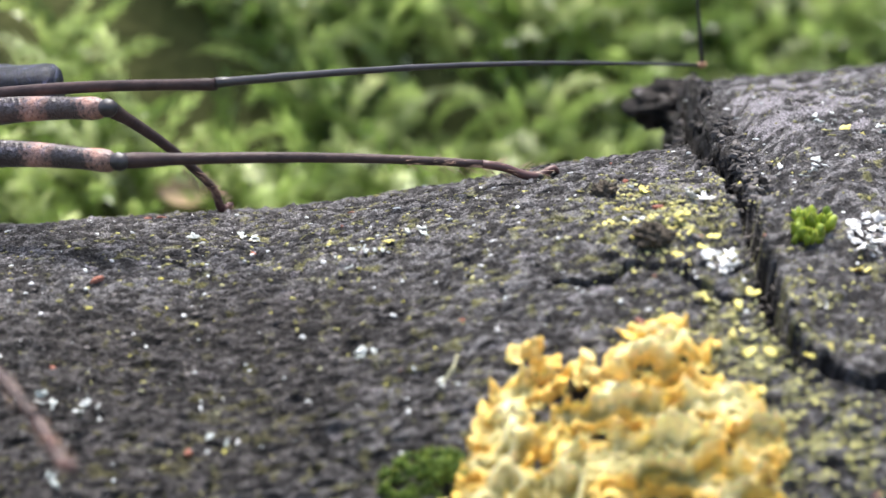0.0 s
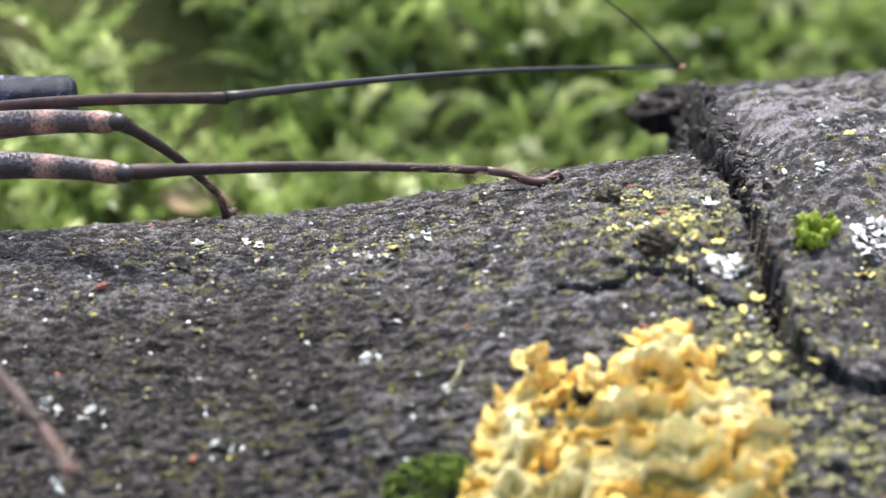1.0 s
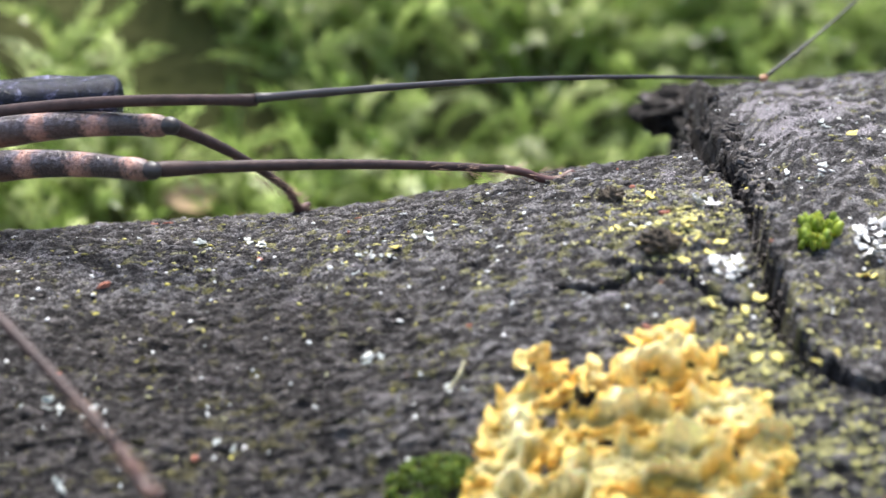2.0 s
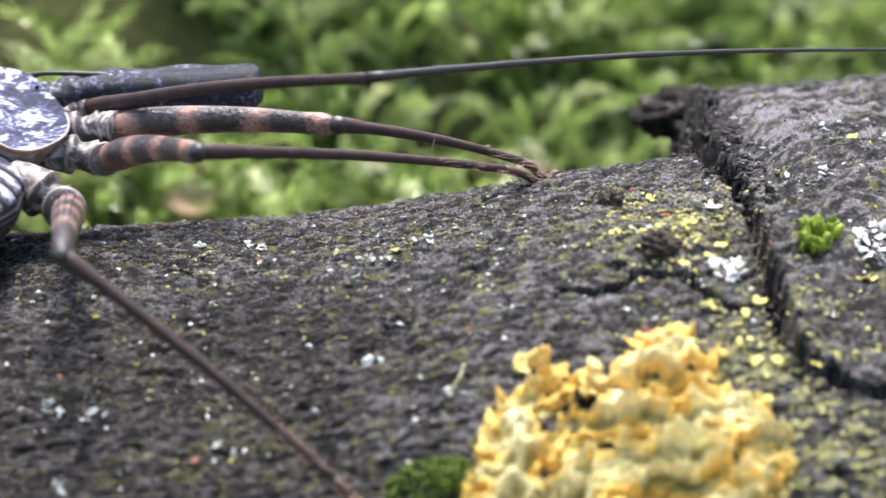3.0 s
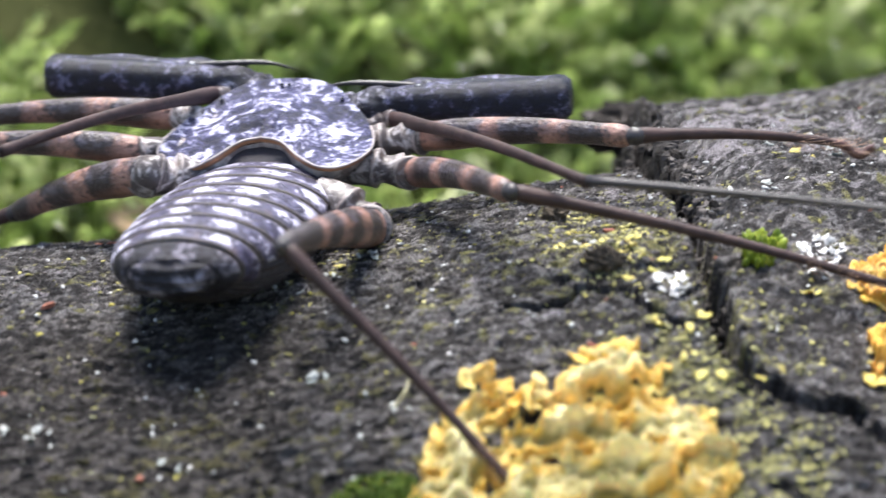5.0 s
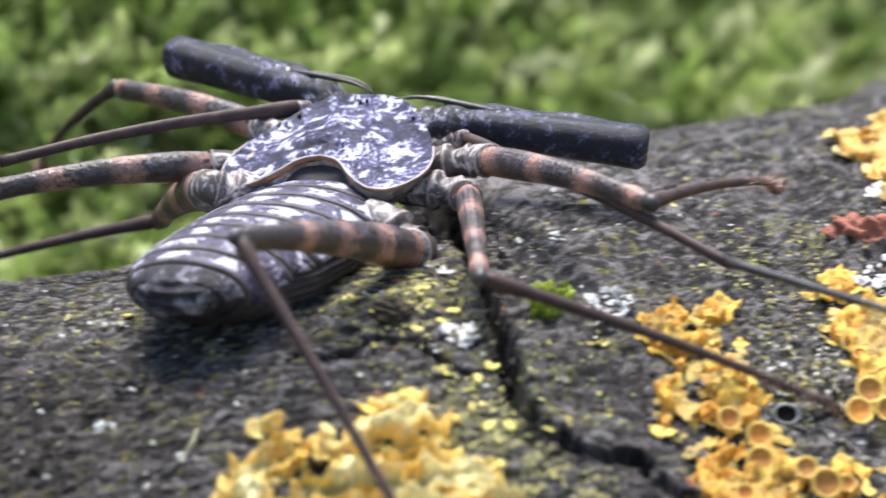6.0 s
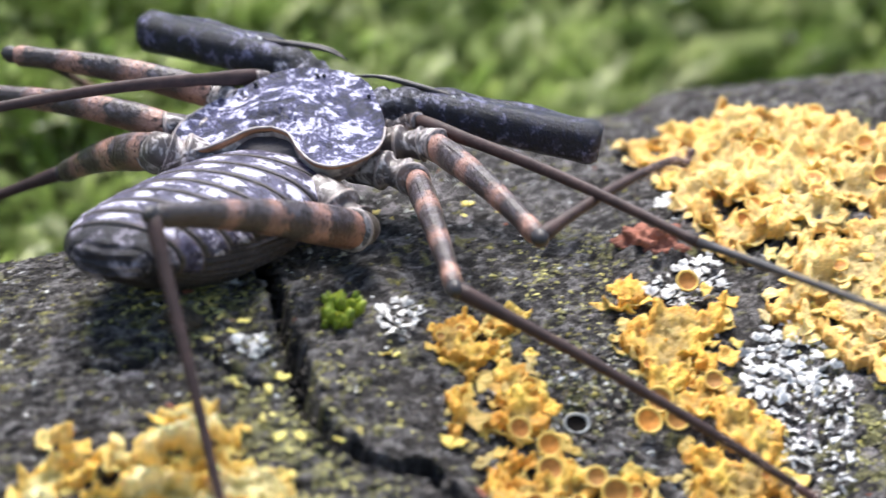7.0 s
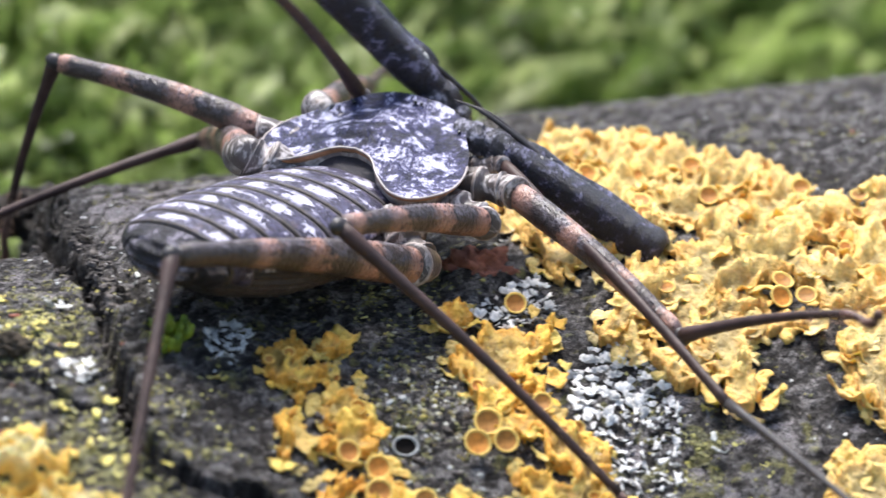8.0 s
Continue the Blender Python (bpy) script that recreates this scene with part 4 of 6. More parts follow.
def cup_meshes():
    n, vs, fs = 16, [], []
    prof = [(0.0, 0.16), (0.45, 0.20), (0.78, 0.30)]
    for r_, z in prof:
        vs += [(r_ * math.cos(2 * math.pi * k / n), r_ * math.sin(2 * math.pi * k / n), z) for k in range(n)]
    for i in range(len(prof) - 1):
        fs += [(i * n + k, i * n + (k + 1) % n, (i + 1) * n + (k + 1) % n, (i + 1) * n + k) for k in range(n)]
    disc = link_mesh("disc", vs, fs, CUP)
    vs, fs = [], []
    prof = [(0.28, -0.5), (0.62, -0.05), (0.96, 0.28), (0.98, 0.38), (0.88, 0.42), (0.76, 0.29)]
    for r_, z in prof:
        vs += [(r_ * math.cos(2 * math.pi * k / n), r_ * math.sin(2 * math.pi * k / n), z) for k in range(n)]
    for i in range(len(prof) - 1):
        fs += [(i * n + k, i * n + (k + 1) % n, (i + 1) * n + (k + 1) % n, (i + 1) * n + k) for k in range(n)]
    rim = link_mesh("rim", vs, fs, CUP_RIM)
    out = disc.data, rim.data
    bpy.data.objects.remove(disc)
    bpy.data.objects.remove(rim)
    return out


CUP_DISC, CUP_SHELL = cup_meshes()


def add_cup(root, inv, x, a, size, lean, lift=0.9):
    """A fruiting cup on a short foot, its bowl leaning off the bark's normal towards open light (-y)."""
    shell = new("cup", CUP_SHELL)
    shell.parent = root
    p, nrm = on_log(x, a, lift)
    axis = (nrm + Vector(lean)).normalized()
    shell.matrix_local = inv @ Matrix.Translation(p * MM) @ axis.to_track_quat("Z", "Y").to_matrix().to_4x4() @ Matrix.Diagonal((size, size, size, 1))
    disc = new("disc", CUP_DISC)
    disc.parent = shell


for x, a, size in ((41.9, 26.9, 0.95), (43.9, 26.9, 0.85), (43.0, 25.5, 0.95), (35.1, 28.1, 0.85), (35.0, 29.4, 0.9), (33.4, 26.8, 0.8), (37.8, 30.2, 0.75), (38.9, 31.0, 1.0), (44.2, 24.6, 0.6), (36.3, 29.2, 0.5), (46.9, 24.9, 0.7), (40.2, 31.0, 0.6), (47.0, 17.6, 0.8), (33.6, 31.5, 0.6)):
    add_cup(patch_b, inv_b, x, a, size, (random.uniform(-0.35, 0.35), random.uniform(-1.1, -0.5), 0), 1.0)
rc = random.Random(8)
for _ in range(30):
    x, a = rc.uniform(29, 50), rc.uniform(18, 33)
    if inside(POLY_B1, x, a) or inside(POLY_B2, x, a) or inside(POLY_B3, x, a):
        add_cup(patch_b, inv_b, x, a, rc.uniform(0.25, 0.55), (rc.uniform(-0.4, 0.4), rc.uniform(-1.0, -0.3), 0), 0.9)
for _ in range(46):
    x, a = rc.uniform(50, 76), rc.uniform(1, 22)
    if inside(POLY_C, x, a):
        add_cup(patch_c, inv_c, x, a, rc.uniform(0.4, 0.85), (rc.uniform(-0.5, 0.5), rc.uniform(-1.0, -0.2), 0), 1.0)
hollow = new("cup", CUP_SHELL.copy())
hollow.data.materials[0] = FLECK_W
hollow["label"] = "dead empty cup with a pale rim"
hollow.parent = patch_b
hp, hn = on_log(37.5, 25.7, 0.9)
hollow.matrix_local = inv_b @ Matrix.Translation(hp * MM) @ (hn + Vector((0.25, -0.8, 0))).to_track_quat("Z", "Y").to_matrix().to_4x4() @ Matrix.Diagonal((0.95, 0.72, 0.9, 1))
hole = new("disc", CUP_DISC.copy())
hole.data.materials[0] = HOLLOW_SHADE
hole["label"] = "near-black disc for the shade inside the empty cup"
hole.parent = hollow


def white_patch(label, poly, count, centre, seed, group=""):
    lichen_patch("white_lichen", label, [poly], count, WS if count < 5 else WL, centre, seed, (0, 50), 0.05, group=group)


white_patch("frosty white lichen with small branching lobes", [(49.6, 22.5), (52, 21.0), (54.5, 22), (55.8, 27), (54.5, 32), (51, 32), (50.3, 28), (49.2, 25)], 190, (52.7, 26.5), 11)
white_patch("frosty white lichen between yellow patches", [(43.5, 17), (46.5, 16.2), (49.2, 15.2), (50.6, 17.5), (46.5, 19.0)], 80, (47, 17.2), 12)
white_patch("small pale lichen rosette beside golden lichen", [(47.0, 9.0), (48.6, 8.4), (49.6, 10.4), (48, 11.4)], 14, (48.2, 9.9), 13)
white_patch("pale branching lichen rosette on bare bark", [(25.6, 16.6), (27.2, 15.6), (28.8, 17.0), (27.3, 19.2), (25.8, 18.6)], 34, (27.1, 17.3), 14)
white_patch("flat white lichen scrap by the crack", [(15.4, 6.2), (16.4, 5.6), (17.2, 6.8), (16, 7.4)], 6, (16.2, 6.5), 15)
white_patch("white lichen scrap beside the crack", [(16.2, 17.0), (17.0, 16.3), (17.9, 17.6), (17.2, 18.6)], 9, (17.0, 17.4), 16)
for i, (x, a, k) in enumerate(((-5.6, 7.3, 4), (-4.4, 8.2, 3), (-6.4, 9.2, 2), (-16.5, -0.4, 2), (-12.6, 1.0, 4), (-13.3, 28.6, 2), (0.3, 26.2, 3), (23.9, 9.6, 4), (21.6, 8.0, 2), (-23.2, 31.5, 2), (26.0, 3.6, 4), (-1.8, 5.6, 3), (13.2, 10.6, 2), (12.0, 10.2, 2), (58.2, 29.0, 3), (-21.4, 24.5, 4), (-24.2, 23.8, 4), (-4.8, 21.8, 3), (5.3, 30.8, 1), (29.6, 6.2, 3))):
    white_patch("scrap of pale lichen on dark bark", [(x - 0.55, a - 0.45), (x + 0.55, a - 0.45), (x + 0.55, a + 0.45), (x - 0.55, a + 0.45)], k, (x, a), 30 + i, "pale lichen scraps")
for i, (x, a) in enumerate(((25.9, 20.0), (-3.6, 6.2), (11.5, 8.2), (10.8, 9.6), (13.0, 3.6), (34.0, 6.5), (22.6, 26.5), (27.5, 6.2), (46.5, 21.6), (36.2, 7.4), (15.1, 13.8), (15.6, 10.3), (11.9, 13.2), (12.6, 10.6), (14.6, 11.9), (16.8, 14.6), (16.6, 21.0), (18.4, 22.2), (17.9, 25.0), (14.8, 16.4), (18.8, 27.2), (57.0, 24.4), (57.8, 26.8), (56.6, 22.6))):
    lichen_patch("yellow_lichen", "small scrap of yellow lichen on bark", [[(x - 0.5, a - 0.4), (x + 0.5, a - 0.4), (x + 0.5, a + 0.4), (x - 0.5, a + 0.4)]], 2, [SL[i % 4]], (x, a), 70 + i, (0, 25), -0.05, group="yellow lichen scraps")


def scatter(name, label, category, count, material, size, where, seed, tall=0.6, sides=6):
    """Many small crusts or crumbs lying on the bark, joined."""
    r = random.Random(seed)
    vs, fs = [], []
    xs, ans = [], []
    rng = np.random.RandomState(seed)
    while len(xs) < count:
        X, A = rng.uniform(-37, 84, 20000), rng.uniform(-17, 42, 20000)
        ok = rng.rand(20000) < where(X, A)
        xs += X[ok].tolist()
        ans += A[ok].tolist()
    xs, ans = xs[:count], ans[:count]
    X, A = np.array(xs), np.array(ans)
    yc, zc, rr = section(X, A)
    rr = rr + relief(X, A)
    for x, a, y0, z0, h in zip(xs, ans, yc, zc, rr):
        s, c = math.sin(radians(a)), math.cos(radians(a))
        n3, e1, e2 = np.array([0, -s, c]), np.array([1.0, 0, 0]), np.array([0, c, s])
        p = np.array([x, y0 - h * s, z0 + h * c])
        k = size[0] + (size[1] - size[0]) * r.random() ** 2
        o = len(vs)
        st, sp = r.uniform(0.6, 1.6), r.uniform(0, 6.3)
        for ring_, up in ((1.0, -0.25), (0.8, tall * 0.8)):
            for j in range(sides):
                g = 2 * math.pi * j / sides
                q = k * ring_ * r.uniform(0.6, 1.2)
                u, v = q * math.cos(g) * st, q * math.sin(g) / st
                vs.append(p + e1 * (u * math.cos(sp) - v * math.sin(sp)) + e2 * (u * math.sin(sp) + v * math.cos(sp)) + n3 * k * up * r.uniform(0.6, 1.3))
        vs.append(p + n3 * k * tall * r.uniform(0.8, 1.3))
        for j in range(sides):
            j2 = (j + 1) % sides
            fs.append((o + j, o + j2, o + sides + j2, o + sides + j))
            fs.append((o + sides + j, o + sides + j2, o + 2 * sides))
    ob = link_mesh(name, vs, fs, material, None, "", False)
    tagged(ob, label, category, kind="stuff")


def yellowish(x, a):
    f = fbm(x / 7.0 + 3, a / 6.0 + 8, 2)
    clump = fbm(x / 0.9 + 13, a / 0.8 + 18, 2)
    near = np.exp(-((x - 14) / 5) ** 2 - ((a - 8) / 7) ** 2) + 0.35 * np.exp(-((x - 17) / 6) ** 2 - ((a - 24) / 6) ** 2) + 0.5 * np.exp(-((x - 56) / 4) ** 2 - ((a - 28) / 5) ** 2)
    return np.where(clump < 0.52, 0.01, 0.06 + 0.10 * (a < 14) + 0.5 * np.maximum(0, f - 0.5) + 0.8 * near)


def matted(x, a):
    near = 0.95 * np.exp(-((x - 14.2) / 3.2) ** 2 - ((a - 9) / 6) ** 2) + 0.08 * np.exp(-((x + 4) / 14) ** 2 - ((a - 4) / 6) ** 2) + 0.5 * np.exp(-((x - 19) / 5) ** 2 - ((a - 26) / 5) ** 2)
    near = near + 0.6 * np.exp(-((x - 57) / 3) ** 2 - ((a - 27) / 6) ** 2) + 0.5 * np.exp(-((x - 40) / 5) ** 2 - ((a - 15) / 3) ** 2)
    near = near + 0.9 * np.exp(-((x - 22) / 2.6) ** 2 - ((a - 36) / 5) ** 2)
    return near * np.where(fbm(x / 1.1, a / 1.0, 2) > 0.5, 1, 0.1)


def by_crack(x, a):
    return 0.9 * np.exp(-((x - np.interp(a, CRACK_A, CRACK_X) - 0.3) / 0.9) ** 2) * np.where(a < 12, 1.0, 0.25)


scatter("lichen_crust", "crumbly yellow-green lichen crust on bark", "lichen", 4200, FLECK_Y, (0.05, 0.24), yellowish, 3, 0.18, 7)
scatter("lichen_crust", "matted olive-yellow lichen crust beside the crack", "lichen", 5600, CRUST_Y, (0.04, 0.22), matted, 14, 0.2, 7)
scatter("lichen_crust", "tiny pale grey lichen flecks on bark", "lichen", 1700, FLECK_W, (0.05, 0.24), lambda x, a: 0.3 + 0.3 * (a < 12) + 0.4 * ((x > 16) & (x < 34) & (a < 10)), 4, 0.3)
def among_cups(x, a):
    return 0.9 * (inside(POLY_B1, x, a) | inside(POLY_B2, x, a) | inside(POLY_B3, x, a) | ((x > 34) & (x < 44) & (a > 21) & (a < 30)))


def between_cups(x, a):
    return 0.9 * np.exp(-((x - 38.5) / 3.2) ** 2 - ((a - 24) / 4.5) ** 2) * np.where(fbm(x / 1.3 + 5, a / 1.2, 2) > 0.46, 1, 0.15)


scatter("lichen_crust", "grey-green granular lichen crust between orange patches", "lichen", 900, CRUST_G, (0.05, 0.26), between_cups, 46, 0.45, 7)
scatter("lichen_crust", "pale grey lichen bits among orange lichen", "lichen", 220, FLECK_W, (0.08, 0.30), among_cups, 44, 0.5, 7)
scatter("bark_crumbs", "brown crumbs and debris among orange lichen", "bark", 320, CRUMB, (0.10, 0.40), among_cups, 45, 0.7, 7)
scatter("bark_crumbs", "loose dark crumbs of bark", "bark", 9000, CRUMB, (0.06, 0.24), lambda x, a: 0.9, 5, 0.28, 5)
scatter("bark_crumbs", "rough broken bark along the crack", "bark", 700, CRUMB, (0.12, 0.42), by_crack, 9, 0.7, 7)
scatter("bark_crumbs", "reddish bits of bark and bud scales", "bark", 60, RED, (0.15, 0.42), lambda x, a: 0.6, 6, 0.5)


def leafy_tuft(name, label, x, a, count, size, spread_r, seed, material):
    r = random.Random(seed)
    root = new(name)
    p0, _ = on_log(x, a)
    root.location = p0 * MM
    tagged(root, label, "moss")
    inv = Matrix.Translation(-(p0 * MM))
    vs, fs = ball((0, 0, 0.6), (0.42, 0.42, 0.75), 8, 6, 0.5, seed)
    leaf = link_mesh("leaf", vs, fs, material)
    me = leaf.data
    bpy.data.objects.remove(leaf)
    for i in range(count):
        g, q = r.uniform(0, 6.28), spread_r * math.sqrt(r.random())
        ob = new("leaf", me)
        ob.parent = root
        k = size * r.uniform(0.7, 1.25)
        ob.matrix_local = inv @ seat(x + q * math.cos(g), a + q * math.sin(g) / ARC, r.uniform(-35, 35), r.uniform(0, 360), 0.1 + 0.9 * (spread_r - q) * 0.5) @ Matrix.Diagonal((k, k, k, 1))


leafy_tuft("moss_tuft", "small bright green moss tuft on bark", 23.0, 16.2, 48, 0.62, 1.35, 3, TUFT)
leafy_tuft("moss_tuft", "dark green moss cushion beside yellow lichen", -1.2, 34.6, 190, 0.42, 2.7, 4, CUSHION)


def build_knobs():
    """Broken bark ends: the overhanging ledge, the stub, the dark lump and the red-brown burr."""
    for name, label, c, r, m, seed in (
            ("bark_flake", "dark broken bark flake overhanging the gap", (18.6, 262, 100.9), (4.4, 3.2, 2.2), RAW_WOOD, 3),
            ("bark_flake", "small dark lump of bark", None, (0.85, 0.8, 0.75), STUB, 5),
            ("twig_stub", "weathered brown stub of a broken twig", None, (1.15, 1.0, 0.85), STUB, 9),
            ("burr", "reddish brown weathered burr in the bark", None, (2.5, 1.7, 1.7), RED, 7)):
        if c is None:
            p, _ = on_log(*{5: (10.4, 3.4), 7: (45.4, 13.6), 9: (13.0, 13.6)}[seed])
            c = tuple(p - Vector((0, 0, {7: 1.0, 9: 0.2}.get(seed, 0.0))))
        v, f = ball((0, 0, 0), r, 64, 40, 0.0)
        out = []
        for q in v:
            u = Vector((q / np.asarray(r)).tolist())
            k = 1 + (0.42 if seed in (3, 7) else 0.45) * noise.fractal(u * 2.6 + Vector((seed, 0, 0)), 0.8, 2.0, 6)
            out.append(q * k * np.array([1, 1, 0.65 if seed == 3 and q[2] > 0 else 1]))
        ob = link_mesh(name, out, f, m)
        ob.location = Vector(c) * MM
        tagged(ob, label, "bark")


build_knobs()


def bark_chips():
    """Broken chips of bark lodged along the step between the two plates."""
    r = random.Random(21)
    made = []
    for k in range(5):
        v, f = ball((0, 0, 0), (1, 1, 1), 20, 12, 0.0)
        v = [q * (1 + 0.5 * noise.fractal(Vector((q * 1.5).tolist()) + Vector((k * 3.1, 1, 2)), 0.8, 2.0, 4)) for q in v]
        ob = link_mesh("bark_chip", v, f, RAW_WOOD)
        made.append(ob.data)
        bpy.data.objects.remove(ob)
    for _ in range(16):
        a = r.uniform(-8, 9)
        x = float(np.interp(a, CRACK_A, CRACK_X)) + r.gauss(0.2, 0.55)
        p, _n = on_log(x, a, 0.05)
        ob = new("bark_chip", r.choice(made))
        k = r.uniform(0.25, 0.5)
        ob.matrix_world = Matrix.Translation(p * MM) @ pose(0, 0, 0, r.uniform(0, 360), r.uniform(0, 360), r.uniform(0, 360)) @ Matrix.Diagonal((k * 1.3, k, k * 0.8, 1))
        tagged(ob, "rough chip of dark broken bark by the crack", "bark", "bark chips along the crack")


bark_chips()


def build_leaf():
    vs, fs = [], []
    for i in range(9):
        for k in range(7):
            u, v = i / 8, k / 6 - 0.5
            w = 4.2 * math.sin(math.pi * (0.08 + 0.9 * u)) ** 0.8
            vs.append((u * 9 - 4.5, v * w * 2 * 0.8, 1.1 * math.sin(u * 3) + 1.5 * v * v * 4 + 0.3 * math.sin(9 * u + 5 * v)))
    for i in range(8):
        for k in range(6):
            a = i * 7 + k
            fs.append((a, a + 7, a + 8, a + 1))
    o = len(vs)
    vs += [(x, y, z - 0.25) for x, y, z in vs]
    fs += [(d + o, c + o, b + o, a + o) for a, b, c, d in fs[:]]
    ob = link_mesh("dead_leaf", vs, fs, LEAF)
    ob.matrix_world = pose(-0.0216, 0.289, 0.0872, 50, 10, 15) @ Matrix.Scale(0.50, 4)
    tagged(ob, "curled tan dead leaf lying in moss", "leaf", "dead leaves in the moss")
    bit = copy_thing(ob, pose(-0.0172, 0.287, 0.0852, 35, -20, 70))
    bit.scale = (0.3, 0.3, 0.3)
    tagged(bit, "small scrap of brown dead leaf lying in moss", "leaf")


build_leaf()


def build_strip():
    """A dry curled strip of pale bark fibre lying beside the yellow lichen."""
    pts = []
    for k in range(12):
        u = k / 11
        p, _n = on_log(-0.2 + 1.5 * u + 0.25 * math.sin(5 * u), 26.4 - 2.4 * u, 0.25 + 0.35 * math.sin(math.pi * u))
        pts.append(np.array(p))
    mid = pts[5].copy()
    v, f = tube([q - mid for q in pts], [0.05 + 0.13 * math.sin(math.pi * (0.1 + 0.85 * k / 11)) for k in range(12)], 8, 0.6)
    ob = link_mesh("bark_strip", v, f, STRIP)
    ob.location = Vector(mid.tolist()) * MM
    tagged(ob, "dry pale curled strip of bark fibre", "bark")


build_strip()


# ---- the whip scorpion: body space has x to its right, y ahead, z up ----
HIP = {'RIV': (8.26, -7.38, -3.45), 'RIII': (9.62, -1.26, -2.15), 'RII': (9.38, 2.27, -1.14), 'RI': (7.22, 4.79, -0.74), 'LI': (-4.64, 5.65, 0.95), 'LII': (-6.38, 3.22, 0.21), 'LIII': (-8.11, -0.66, -0.7), 'LIV': (-7.22, -5.17, -0.38), 'RP': (6.15, 5.8, -0.14), 'LP': (-4.04, 8.02, 0.68)}
LEN = {'RIV': (24, 25.4), 'RIII': (17.5, 29.6), 'RII': (17.3, 16.5), 'RI': (28.5, 45), 'LI': (23, 30), 'LII': (16.5, 20), 'LIII': (16.5, 19), 'LIV': (15, 24)}
BODY_Y = 0.236
BODY = [
    (0, -45.5, 105.66, 7.5, -1.0, -5.0),
    (1.0, -44.84, 105.34, 7.5, -1.0, -5.0),
    (1.5, -44.52, 104.95, 7.5, -1.0, -5.0),
    (3.0, -32.53, 106.25, 7.5, -1.0, -5.0),
    (3.5, -28.12, 105.69, 7.5, -1.0, -5.0),
    (4.0, -22.23, 105.61, 7.58, -1.15, -6.58),
    (4.2, -19.97, 105.5, 7.25, -2.34, -5.75),
    (5.3, -2.48, 107.67, 12.04, -3.59, -15.68),
    (5.5, 1.68, 108.53, 13.39, -6.14, -19.48),
    (6.0, 10.26, 108.52, 12.64, -4.18, -25.2),
    (6.5, 14.74, 109.2, 12.14, -1.65, -27.97),
    (7.0, 21.05, 111.15, 12.24, -0.44, -29.54),
    (7.5, 31.36, 110.69, 9.46, 1.82, -36.17),
    (8.0, 38.59, 111.22, 10.54, 7.31, -38.8),
]
